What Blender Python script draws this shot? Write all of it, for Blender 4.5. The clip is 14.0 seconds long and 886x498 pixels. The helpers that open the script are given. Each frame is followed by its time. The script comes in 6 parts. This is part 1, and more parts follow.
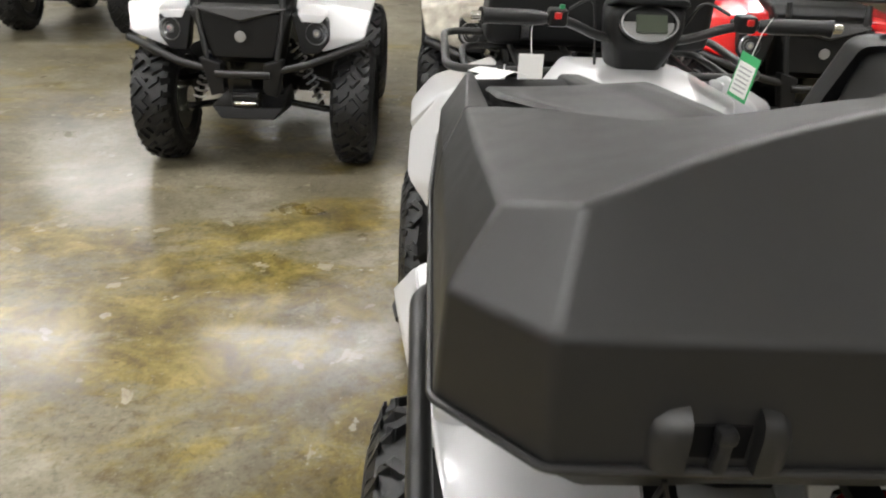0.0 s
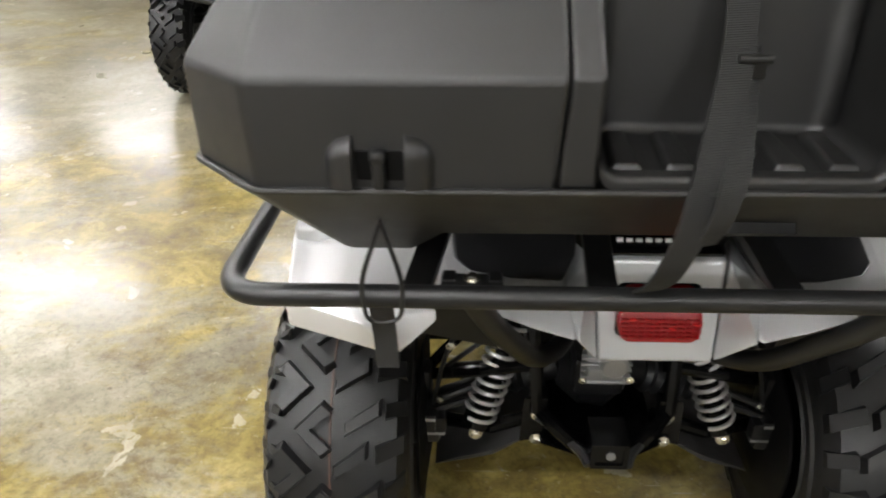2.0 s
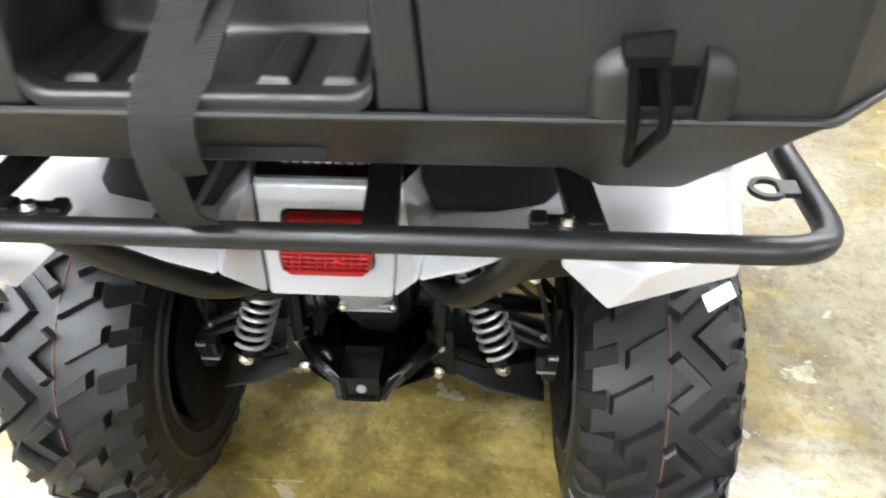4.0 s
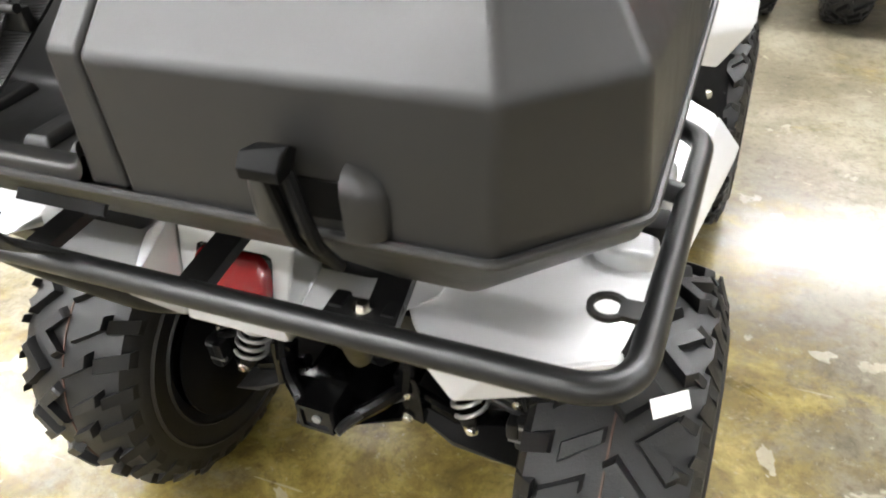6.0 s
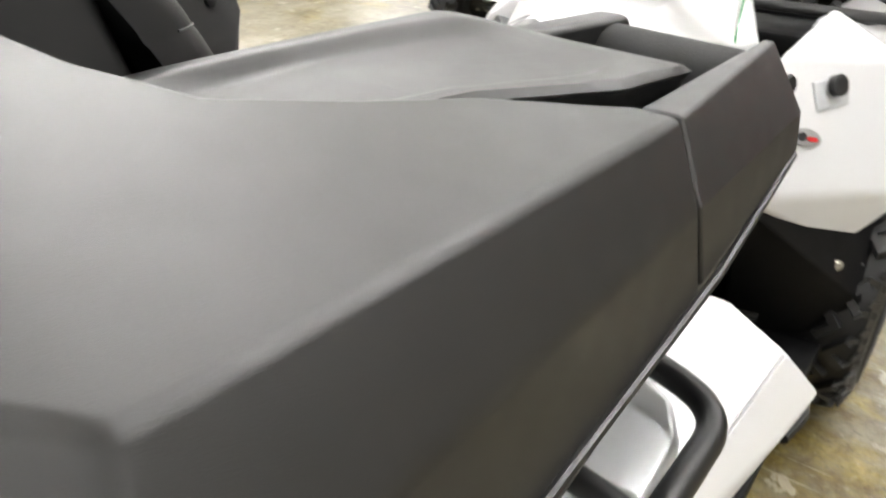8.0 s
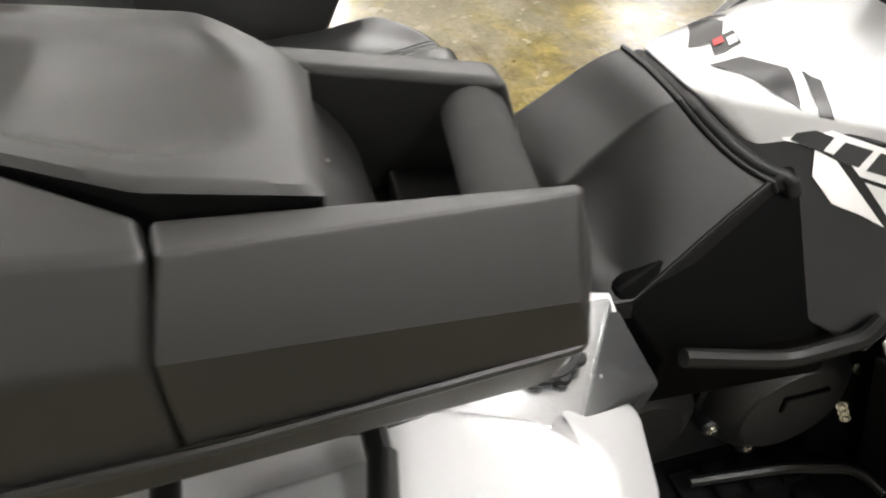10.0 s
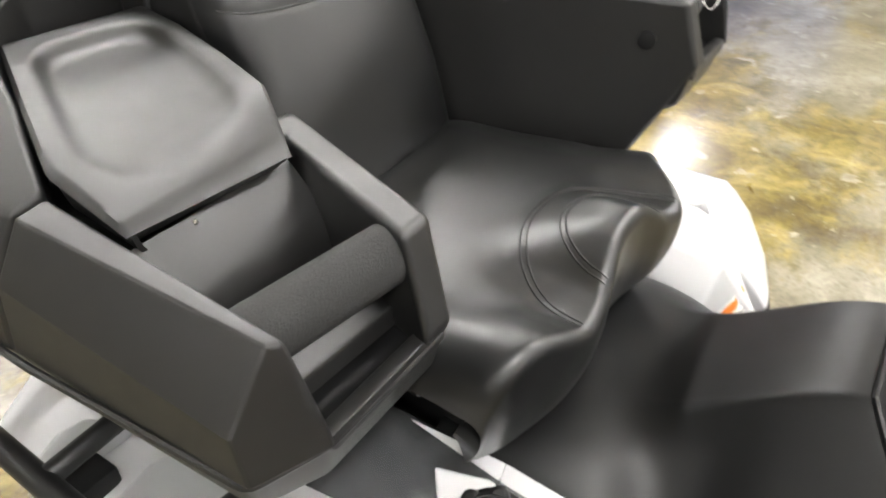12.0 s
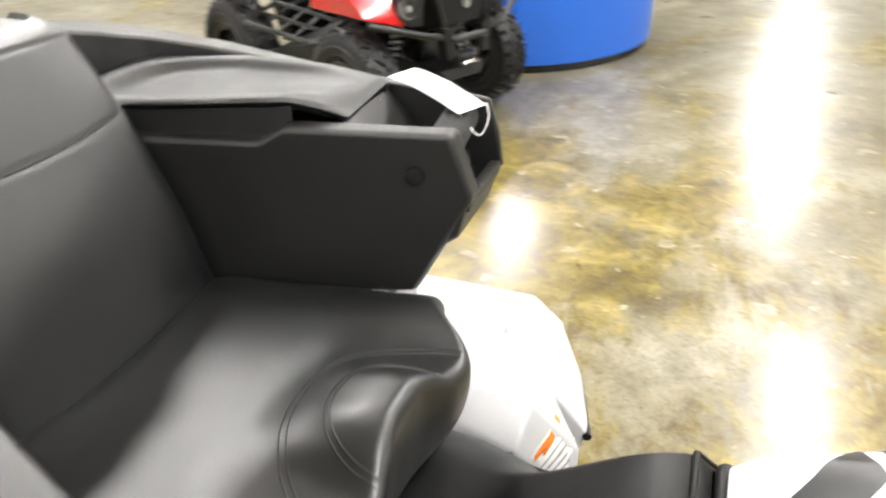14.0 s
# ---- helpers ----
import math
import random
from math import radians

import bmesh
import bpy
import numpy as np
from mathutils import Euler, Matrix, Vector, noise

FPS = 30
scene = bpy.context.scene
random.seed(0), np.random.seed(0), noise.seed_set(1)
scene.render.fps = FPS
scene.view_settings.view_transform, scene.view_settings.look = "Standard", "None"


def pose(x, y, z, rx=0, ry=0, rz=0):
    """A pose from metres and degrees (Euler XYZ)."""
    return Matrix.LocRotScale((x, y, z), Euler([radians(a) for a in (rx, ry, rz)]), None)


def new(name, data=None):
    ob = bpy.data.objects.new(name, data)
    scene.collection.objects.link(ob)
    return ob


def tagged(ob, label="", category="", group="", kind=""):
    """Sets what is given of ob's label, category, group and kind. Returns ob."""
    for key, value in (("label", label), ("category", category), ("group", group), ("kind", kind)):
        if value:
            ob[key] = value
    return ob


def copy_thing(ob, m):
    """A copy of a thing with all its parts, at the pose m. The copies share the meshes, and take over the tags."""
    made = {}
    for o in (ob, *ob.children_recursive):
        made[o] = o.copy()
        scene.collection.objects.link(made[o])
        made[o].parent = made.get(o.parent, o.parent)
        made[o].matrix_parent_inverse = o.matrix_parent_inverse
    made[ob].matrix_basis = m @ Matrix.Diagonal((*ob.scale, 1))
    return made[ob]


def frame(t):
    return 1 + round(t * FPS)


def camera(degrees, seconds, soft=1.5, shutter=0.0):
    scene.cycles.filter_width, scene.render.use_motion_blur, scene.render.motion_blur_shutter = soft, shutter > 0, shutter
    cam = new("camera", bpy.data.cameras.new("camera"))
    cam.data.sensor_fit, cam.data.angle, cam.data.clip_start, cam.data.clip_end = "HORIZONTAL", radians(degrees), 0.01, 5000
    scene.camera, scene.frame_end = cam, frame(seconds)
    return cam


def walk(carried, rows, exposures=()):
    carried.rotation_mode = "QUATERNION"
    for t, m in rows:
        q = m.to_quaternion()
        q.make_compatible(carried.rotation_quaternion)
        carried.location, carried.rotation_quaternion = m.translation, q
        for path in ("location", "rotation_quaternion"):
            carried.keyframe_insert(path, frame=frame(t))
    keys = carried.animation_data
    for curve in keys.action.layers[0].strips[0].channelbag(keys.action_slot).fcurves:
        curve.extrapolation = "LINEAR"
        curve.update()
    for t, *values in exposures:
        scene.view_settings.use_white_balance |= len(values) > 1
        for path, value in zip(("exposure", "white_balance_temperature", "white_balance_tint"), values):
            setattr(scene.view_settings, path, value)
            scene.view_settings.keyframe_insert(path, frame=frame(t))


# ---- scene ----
from mathutils.bvhtree import BVHTree

# ---- camera ----
cam = camera(62.74, 14.0, soft=1.9, shutter=0.4)
PATH = [
    (0.0, -0.5233, -0.2801, 1.4538, -2.12, -27.49, 2.59),
    (0.5, -0.5155, -0.3594, 1.4361, 0.42, -28.46, 2.12),
    (1.0, -0.4957, -0.4586, 1.4161, 0.74, -29.74, 0.95),
    (1.5, -0.3896, -0.4923, 1.3973, 0.87, -30.29, -0.62),
    (2.0, -0.2323, -0.4972, 1.3920, 3.18, -31.21, -1.00),
    (2.5, -0.0961, -0.5146, 1.3922, 4.69, -31.50, -1.25),
    (3.0, 0.0110, -0.4917, 1.3782, 4.72, -33.20, -1.79),
    (3.5, 0.1027, -0.4322, 1.3537, 3.82, -35.65, -1.95),
    (4.0, 0.2142, -0.3616, 1.3415, 5.43, -38.70, -1.66),
    (4.2, 0.2555, -0.3334, 1.3344, 5.76, -39.60, -2.09),
    (6.3, 0.5615, -0.1688, 1.3680, 26.27, -36.90, -4.61),
    (6.5, 0.5639, -0.1187, 1.3718, 26.45, -36.88, -4.53),
    (7.0, 0.5616, -0.0238, 1.3853, 25.05, -35.77, -2.98),
    (7.5, 0.5714, 0.0210, 1.3896, 27.89, -34.99, -2.44),
    (8.0, 0.6202, 0.1281, 1.3945, 39.20, -33.18, -2.58),
    (8.5, 0.6965, 0.2461, 1.4074, 47.69, -33.78, 0.33),
    (9.0, 0.7422, 0.3496, 1.4216, 56.07, -36.86, 0.86),
    (9.2, 0.7455, 0.3832, 1.4277, 59.42, -37.75, 0.39),
    (11.3, 0.8005, 0.9798, 1.4923, 105.71, -40.63, 0.23),
    (11.5, 0.7640, 1.0028, 1.5009, 112.17, -39.08, -0.55),
    (12.0, 0.6623, 1.0497, 1.4892, 124.49, -35.62, -1.39),
    (12.5, 0.6068, 1.1263, 1.4894, 136.70, -33.32, -1.21),
    (13.0, 0.5576, 1.1662, 1.5255, 142.35, -32.22, -1.78),
    (13.5, 0.5078, 1.1575, 1.5181, 129.00, -29.73, -1.05),
    (13.7, 0.5074, 1.1600, 1.4870, 122.60, -28.69, -1.04),
    (14.0, 0.4801, 1.0772, 1.5143, 111.54, -29.81, -1.49),
]
EXPOSURES = [(0.0, 0.58, 6500, 10), (0.5, 0.63, 6500, 10), (1.0, 0.68, 6550, 10), (2.0, 1.21, 6450, 10), (3.0, 2.03, 6200, 10), (4.2, 2.36, 6000, 10), (6.5, 1.73, 6450, 10),
             (7.5, 1.63, 6500, 10), (9.0, 1.13, 6550, 10), (11.5, 1.03, 6700, 10), (12.5, 1.73, 6500, 10), (14.0, 1.48, 6600, 10)]
walk(cam, [(t, pose(x, y, z, 90 + pitch, 0, yaw) @ pose(0, 0, 0, 0, 0, roll)) for t, x, y, z, yaw, pitch, roll in PATH], EXPOSURES)

# ---- light ----
world = bpy.data.worlds.new("showroom_air")
scene.world = world
world.use_nodes = True
world.node_tree.nodes["Background"].inputs[0].default_value = (1.0, 0.97, 0.9, 1)
world.node_tree.nodes["Background"].inputs[1].default_value = 0.02
TUBE_POWER = 36.0


# ---- materials ----
def material(name, colour, rough=0.5, metal=0.0, vary=0.08, scale=6.0, grain=0.0, grain_scale=300.0, coat=0.0, fleck=0.0, spec=0.5, plain=False):
    """Principled surface: slow colour drift, roughness wear and a fine bump grain."""
    m = bpy.data.materials.new(name)
    m.use_nodes = True
    nt = m.node_tree
    n, l = nt.nodes, nt.links
    bsdf = n["Principled BSDF"]
    bsdf.inputs["Metallic"].default_value = metal
    bsdf.inputs["Coat Weight"].default_value = coat
    bsdf.inputs["Coat Roughness"].default_value = 0.08
    bsdf.inputs["Specular IOR Level"].default_value = spec
    tc = n.new("ShaderNodeTexCoord")
    big = n.new("ShaderNodeTexNoise")
    big.inputs["Scale"].default_value = scale
    big.inputs["Detail"].default_value = 5
    l.new(tc.outputs["Object"], big.inputs["Vector"])
    mix = n.new("ShaderNodeMix")
    mix.data_type = "RGBA"
    c = Vector(colour)
    mix.inputs["A"].default_value = (*(c * (1 - vary)), 1)
    mix.inputs["B"].default_value = (*[min(1, v * (1 + vary)) for v in c], 1)
    l.new(big.outputs["Fac"], mix.inputs["Factor"])
    out = mix.outputs["Result"]
    if fleck:
        fl = n.new("ShaderNodeTexNoise")
        fl.inputs["Scale"].default_value = 900
        l.new(tc.outputs["Object"], fl.inputs["Vector"])
        mx = n.new("ShaderNodeMix")
        mx.data_type = "RGBA"
        mx.blend_type = "OVERLAY"
        mx.inputs["Factor"].default_value = fleck
        l.new(out, mx.inputs["A"])
        l.new(fl.outputs["Fac"], mx.inputs["B"])
        out = mx.outputs["Result"]
    bsdf.inputs["Base Color"].default_value = (*colour, 1)
    if not plain:
        l.new(out, bsdf.inputs["Base Color"])
    rm = n.new("ShaderNodeMapRange")
    rm.inputs["To Min"].default_value = max(0.02, rough * 0.85)
    rm.inputs["To Max"].default_value = min(1, rough * 1.15)
    mid = n.new("ShaderNodeTexNoise")
    mid.inputs["Scale"].default_value = scale * 5
    l.new(tc.outputs["Object"], mid.inputs["Vector"])
    l.new(mid.outputs["Fac"], rm.inputs["Value"])
    bsdf.inputs["Roughness"].default_value = rough
    if not plain:
        l.new(rm.outputs["Result"], bsdf.inputs["Roughness"])
    if grain:
        g = n.new("ShaderNodeTexNoise")
        g.inputs["Scale"].default_value = grain_scale
        g.inputs["Detail"].default_value = 3
        l.new(tc.outputs["Object"], g.inputs["Vector"])
        b = n.new("ShaderNodeBump")
        b.inputs["Strength"].default_value = grain
        b.inputs["Distance"].default_value = 0.002
        l.new(g.outputs["Fac"], b.inputs["Height"])
        l.new(b.outputs["Normal"], bsdf.inputs["Normal"])
    return m


BOX_BLACK = material("moulded_black_plastic", (0.0045, 0.0044, 0.0043), 0.46, grain=0.16, grain_scale=1400, vary=0.2, spec=0.72)
SADDLE_VINYL = material("smooth_black_saddle_vinyl", (0.002, 0.0021, 0.0023), 0.42, grain=0.12, grain_scale=900, vary=0.15, spec=0.34)
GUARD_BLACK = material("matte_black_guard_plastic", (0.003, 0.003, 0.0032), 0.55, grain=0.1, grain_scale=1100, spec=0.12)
TAIL_BLACK = material("satin_black_tail_cover", (0.016, 0.016, 0.017), 0.34, spec=0.6)
TRIM_BLACK = material("satin_black_plastic", (0.004, 0.004, 0.0042), 0.48, grain=0.1, grain_scale=1100, spec=0.35)
VINYL = material("black_vinyl", (0.003, 0.0032, 0.0034), 0.38, grain=0.12, grain_scale=900, vary=0.15, spec=0.7)
FOAM = material("black_foam_rubber", (0.018, 0.018, 0.018), 0.85, grain=0.4, grain_scale=700)
RUBBER = material("tyre_rubber", (0.0045, 0.0045, 0.0048), 0.46, grain=0.3, grain_scale=400, vary=0.35, spec=0.5)
DEEP_BLACK = material("deep_matt_black_plastic", (0.0015, 0.0015, 0.0016), 0.5, grain=0.1, grain_scale=900, spec=0.05)
STEEL_BLACK = material("powder_coated_steel", (0.007, 0.007, 0.007), 0.38, grain=0.1, grain_scale=1200, spec=0.5)
GLOSS_BLACK = material("gloss_black_frame", (0.0035, 0.0035, 0.0036), 0.16)
FRAME_BLACK = material("black_frame_paint", (0.0022, 0.0022, 0.0023), 0.2, spec=0.22)
WHITE = material("pearl_white_paint", (0.6, 0.6, 0.61), 0.32, metal=0.15, coat=0.6, grain=0.02, grain_scale=150, plain=True)
SILVER_METAL = material("silver_metallic_paint", (0.5, 0.51, 0.53), 0.24, metal=0.92, coat=0.4, plain=True)
SILVER = material("silver_painted_plastic", (0.55, 0.56, 0.57), 0.3, metal=0.45, coat=0.3, grain=0.02, grain_scale=150, plain=True)
TREAD_LINE = material("tyre_paint_line", (0.09, 0.045, 0.032), 0.6, vary=0.4, scale=40)
GUARD = material("grey_scuffed_plastic", (0.022, 0.021, 0.02), 0.6, grain=0.2, grain_scale=500, vary=0.2)
RED = material("red_paint", (0.62, 0.012, 0.012), 0.25, coat=0.8)
CHROME = material("zinc_plated_steel", (0.7, 0.68, 0.62), 0.25, metal=1.0)
SPRING = material("silver_spring_paint", (0.42, 0.41, 0.4), 0.32, metal=0.6)
CAST = material("cast_aluminium", (0.34, 0.34, 0.34), 0.5, metal=0.8, grain=0.4, grain_scale=200)
ENGINE = material("dark_grey_engine_casting", (0.0110, 0.0110, 0.0115), 0.42, grain=0.3, grain_scale=250, spec=0.4)
DARKCAST = material("dark_engine_casting", (0.009, 0.009, 0.0095), 0.36, grain=0.3, grain_scale=250, spec=0.35)
PAPER = material("white_paper", (0.82, 0.82, 0.8), 0.7, vary=0.02)
ORANGE = material("orange_print", (0.8, 0.22, 0.03), 0.6)
GREY_PRINT = material("grey_print", (0.35, 0.35, 0.36), 0.6)
GREEN = material("green_card", (0.05, 0.4, 0.14), 0.6)
BLUE = material("blue_laminate", (0.015, 0.11, 0.5), 0.35, vary=0.06)
WEBBING = material("black_webbing", (0.013, 0.013, 0.013), 0.75, grain=0.5, grain_scale=900)
# lighter copy of the lens red, for painted sparkles
PRISM_GLINT = material("lens_prism_glint", (0.75, 0.02, 0.02), 0.1, coat=1.0)
RED_LENS = material("red_lens", (0.27, 0.003, 0.005), 0.15, coat=0.35)
CLEAR = material("clear_headlight", (0.4, 0.41, 0.43), 0.1, metal=0.6, coat=1.0)
LCD = material("lcd_glass", (0.07, 0.085, 0.065), 0.2, coat=0.5)
WALLPAINT = material("white_wall_paint", (0.36, 0.36, 0.35), 0.75, grain=0.2, grain_scale=60)
CEILPAINT = material("ceiling_tile", (0.72, 0.72, 0.7), 0.85, grain=0.3, grain_scale=120)
DECAL_WHITE = material("white_decal", (0.8, 0.8, 0.8), 0.35)
DECAL_BLACK = material("black_decal", (0.012, 0.012, 0.013), 0.35)
DECAL_RED = material("red_decal", (0.5, 0.02, 0.02), 0.35)
CAMO = material("camouflage_print", (0.36, 0.33, 0.27), 0.5, vary=0.85, scale=18)
GREEN_LED = material("green_switch", (0.05, 0.35, 0.15), 0.3)


def weave(m, scale):
    """Ribbed weave for webbing."""
    nt = m.node_tree
    w = nt.nodes.new("ShaderNodeTexWave")
    w.inputs["Scale"].default_value = scale
    w.bands_direction = "Z"
    tc = nt.nodes.new("ShaderNodeTexCoord")
    nt.links.new(tc.outputs["Object"], w.inputs["Vector"])
    b = nt.nodes.new("ShaderNodeBump")
    b.inputs["Strength"].default_value = 0.6
    b.inputs["Distance"].default_value = 0.001
    nt.links.new(w.outputs["Fac"], b.inputs["Height"])
    nt.links.new(b.outputs["Normal"], nt.nodes["Principled BSDF"].inputs["Normal"])


weave(WEBBING, 170)


def glow(name, colour, strength):
    m = bpy.data.materials.new(name)
    m.use_nodes = True
    b = m.node_tree.nodes["Principled BSDF"]
    b.inputs["Base Color"].default_value = (0.8, 0.8, 0.8, 1)
    b.inputs["Emission Color"].default_value = (*colour, 1)
    b.inputs["Emission Strength"].default_value = strength
    return m


TUBE_GLOW = glow("fluorescent_diffuser", (1.0, 0.99, 0.97), TUBE_POWER)


FLOOR_SPOT_A, FLOOR_SPOT_B, FLOOR_SPOT_C = (0.1, 1.0, 0.0), (-1.2, 2.4, 0.0), (-1.8, 0.4, 0.0)


def concrete():
    """Polished, acid-stained concrete: grey beige ground, ochre clouds, pale worn patches, sealed gloss."""
    m = bpy.data.materials.new("polished_stained_concrete")
    m.use_nodes = True
    nt = m.node_tree
    n, l = nt.nodes, nt.links
    bsdf = n["Principled BSDF"]
    tc = n.new("ShaderNodeTexCoord")

    def noise_tex(scale, detail, rough=0.55, distort=0.0, stretch=(1, 1, 1)):
        mp = n.new("ShaderNodeMapping")
        mp.inputs["Scale"].default_value = stretch
        l.new(tc.outputs["Object"], mp.inputs["Vector"])
        t = n.new("ShaderNodeTexNoise")
        t.inputs["Scale"].default_value = scale
        t.inputs["Detail"].default_value = detail
        t.inputs["Roughness"].default_value = rough
        t.inputs["Distortion"].default_value = distort
        l.new(mp.outputs["Vector"], t.inputs["Vector"])
        return t.outputs["Fac"]

    def ramp(src, stops):
        r = n.new("ShaderNodeValToRGB")
        e = r.color_ramp.elements
        while len(e) < len(stops):
            e.new(0.5)
        for el, (p, c) in zip(e, stops):
            el.position, el.color = p, (*c, 1)
        l.new(src, r.inputs["Fac"])
        return r.outputs["Color"]

    def blend(a, b, f, mode="MIX"):
        x = n.new("ShaderNodeMix")
        x.data_type = "RGBA"
        x.blend_type = mode
        l.new(a, x.inputs["A"])
        l.new(b, x.inputs["B"])
        if isinstance(f, float):
            x.inputs["Factor"].default_value = f
        else:
            l.new(f, x.inputs["Factor"])
        return x.outputs["Result"]

    ground = ramp(noise_tex(1.3, 9, 0.66, 0.4), [(0.32, (0.12, 0.102, 0.066)), (0.5, (0.24, 0.213, 0.15)), (0.66, (0.39, 0.362, 0.29))])
    ochre = ramp(noise_tex(5.0, 7, 0.65, 0.6), [(0.32, (0.06, 0.04, 0.007)), (0.5, (0.205, 0.15, 0.022)), (0.68, (0.42, 0.335, 0.1))])

    def spill(src, centre, r0, r1, amount):
        """Stain that is heavier round one spot."""
        d = n.new("ShaderNodeVectorMath")
        d.operation = "DISTANCE"
        d.inputs[1].default_value = centre
        l.new(tc.outputs["Object"], d.inputs[0])
        mr = n.new("ShaderNodeMapRange")
        mr.inputs["From Min"].default_value = r0
        mr.inputs["From Max"].default_value = r1
        mr.inputs["To Min"].default_value = amount
        mr.inputs["To Max"].default_value = 0.0
        l.new(d.outputs["Value"], mr.inputs["Value"])
        s = n.new("ShaderNodeMath")
        l.new(src, s.inputs[0])
        l.new(mr.outputs["Result"], s.inputs[1])
        return s.outputs["Value"]

    stain = spill(noise_tex(1.1, 10, 0.74, 0.3, (0.7, 1.3, 1)), FLOOR_SPOT_A, 0.35, 1.1, 0.19)
    stain = spill(stain, FLOOR_SPOT_B, 0.1, 1.0, 0.07)
    stain = spill(stain, FLOOR_SPOT_C, 0.4, 2.4, 0.085)
    mask = ramp(stain, [(0.51, (0, 0, 0)), (0.6, (0.85, 0.85, 0.85))])
    col = blend(ground, ochre, mask)
    brown = ramp(noise_tex(2.2, 10, 0.78, 0.4), [(0.5, (1, 1, 1)), (0.66, (0.4, 0.34, 0.24))])
    col = blend(col, brown, 0.6, "MULTIPLY")
    worn = ramp(noise_tex(3.4, 10, 0.75, 0.5, (0.8, 1.4, 1)), [(0.56, (0, 0, 0)), (0.68, (0.6, 0.6, 0.6))])
    pale = ramp(noise_tex(11, 5), [(0.3, (0.3, 0.275, 0.21)), (0.7, (0.46, 0.43, 0.35))])
    col = blend(col, pale, worn)
    speck = ramp(noise_tex(60, 6, 0.7), [(0.3, (0.5, 0.5, 0.5)), (0.5, (1, 1, 1))])
    col = blend(col, speck, 0.65, "MULTIPLY")
    chips = ramp(spill(noise_tex(7.5, 4, 0.55, 0.3), FLOOR_SPOT_A, 0.3, 1.0, 0.04), [(0.645, (0, 0, 0)), (0.66, (0.8, 0.8, 0.8))])
    col = blend(col, pale, chips)
    scratch = ramp(noise_tex(2.4, 2, 0.4, 0.0, (1.2, 26, 1)), [(0.735, (0, 0, 0)), (0.745, (0.6, 0.6, 0.6))])
    col = blend(col, pale, scratch)
    spots = ramp(noise_tex(17, 3, 0.5), [(0.69, (1, 1, 1)), (0.74, (0.5, 0.42, 0.3))])
    col = blend(col, spots, 0.7, "MULTIPLY")
    mottle = ramp(noise_tex(26, 8, 0.72, 0.6), [(0.34, (0.55, 0.52, 0.45)), (0.5, (0.98, 0.98, 0.98)), (0.62, (1, 1, 1))])
    col = blend(col, mottle, 0.75, "MULTIPLY")
    flecks = ramp(noise_tex(38, 6, 0.7, 0.2), [(0.6, (0, 0, 0)), (0.68, (0.5, 0.5, 0.5))])
    col = blend(col, pale, flecks)
    dim = n.new("ShaderNodeMix")
    dim.data_type = "RGBA"
    dim.blend_type = "MULTIPLY"
    dim.inputs["Factor"].default_value = 1.0
    dim.inputs["B"].default_value = (0.77, 0.77, 0.76, 1)
    l.new(col, dim.inputs["A"])
    l.new(dim.outputs["Result"], bsdf.inputs["Base Color"])
    rr = n.new("ShaderNodeMapRange")
    rr.inputs["To Min"].default_value = 0.2
    rr.inputs["To Max"].default_value = 0.42
    l.new(noise_tex(3.2, 7, 0.65, 0.5), rr.inputs["Value"])
    l.new(rr.outputs["Result"], bsdf.inputs["Roughness"])
    cw = n.new("ShaderNodeMapRange")
    cw.inputs["From Min"].default_value = 0.3
    cw.inputs["From Max"].default_value = 0.65
    cw.inputs["To Min"].default_value = 0.2
    cw.inputs["To Max"].default_value = 0.46
    l.new(noise_tex(2.4, 9, 0.7, 0.4), cw.inputs["Value"])
    l.new(cw.outputs["Result"], bsdf.inputs["Coat Weight"])
    bsdf.inputs["Coat Roughness"].default_value = 0.18
    bsdf.inputs["Specular IOR Level"].default_value = 0.27
    b = n.new("ShaderNodeBump")
    b.inputs["Strength"].default_value = 0.06
    b.inputs["Distance"].default_value = 0.004
    l.new(noise_tex(14, 6, 0.6), b.inputs["Height"])
    l.new(b.outputs["Normal"], bsdf.inputs["Normal"])
    l.new(b.outputs["Normal"], bsdf.inputs["Coat Normal"])
    return m


CONCRETE = concrete()


# ---- mesh helpers ----
def flat_faces(me, limit):
    """Normals weighted by area: broad faces stay flat, rounded edges carry the turn."""
    around = [[] for _ in me.vertices]
    data = []
    for p in me.polygons:
        data.append((p.normal.copy(), p.area))
        for v in p.vertices:
            around[v].append(p.index)
    cos_limit = math.cos(limit)
    out = []
    for p in me.polygons:
        n0 = data[p.index][0]
        for v in p.vertices:
            acc = Vector((0, 0, 0))
            for i in around[v]:
                n, w = data[i]
                if n.dot(n0) >= cos_limit:
                    acc += n * w
            out.append(acc.normalized() if acc.length > 1e-12 else n0)
    me.normals_split_custom_set(out)


def link(name, bm, mat, parent=None, label="", angle=32):
    me = bpy.data.meshes.new(name)
    bmesh.ops.recalc_face_normals(bm, faces=bm.faces)
    bm.to_mesh(me)
    bm.free()
    for p in me.polygons:
        p.use_smooth = True
    me.set_sharp_from_angle(angle=radians(angle))
    if len(me.polygons) < 1500:
        flat_faces(me, radians(angle))
    mats = mat if isinstance(mat, (list, tuple)) else [mat]
    for mm in mats:
        me.materials.append(mm)
    ob = new(name, me)
    ob.parent = parent
    if label:
        ob["label"] = label
    return ob


def part(name, bm, mat, parent, label="", angle=32):
    return link(name, bm, mat, parent, label, angle)


def thing(name, label, category, m=None, group="", kind=""):
    ob = new(name)
    ob.empty_display_size = 0.1
    if m is not None:
        ob.matrix_basis = m
    return tagged(ob, label, category, group, kind)


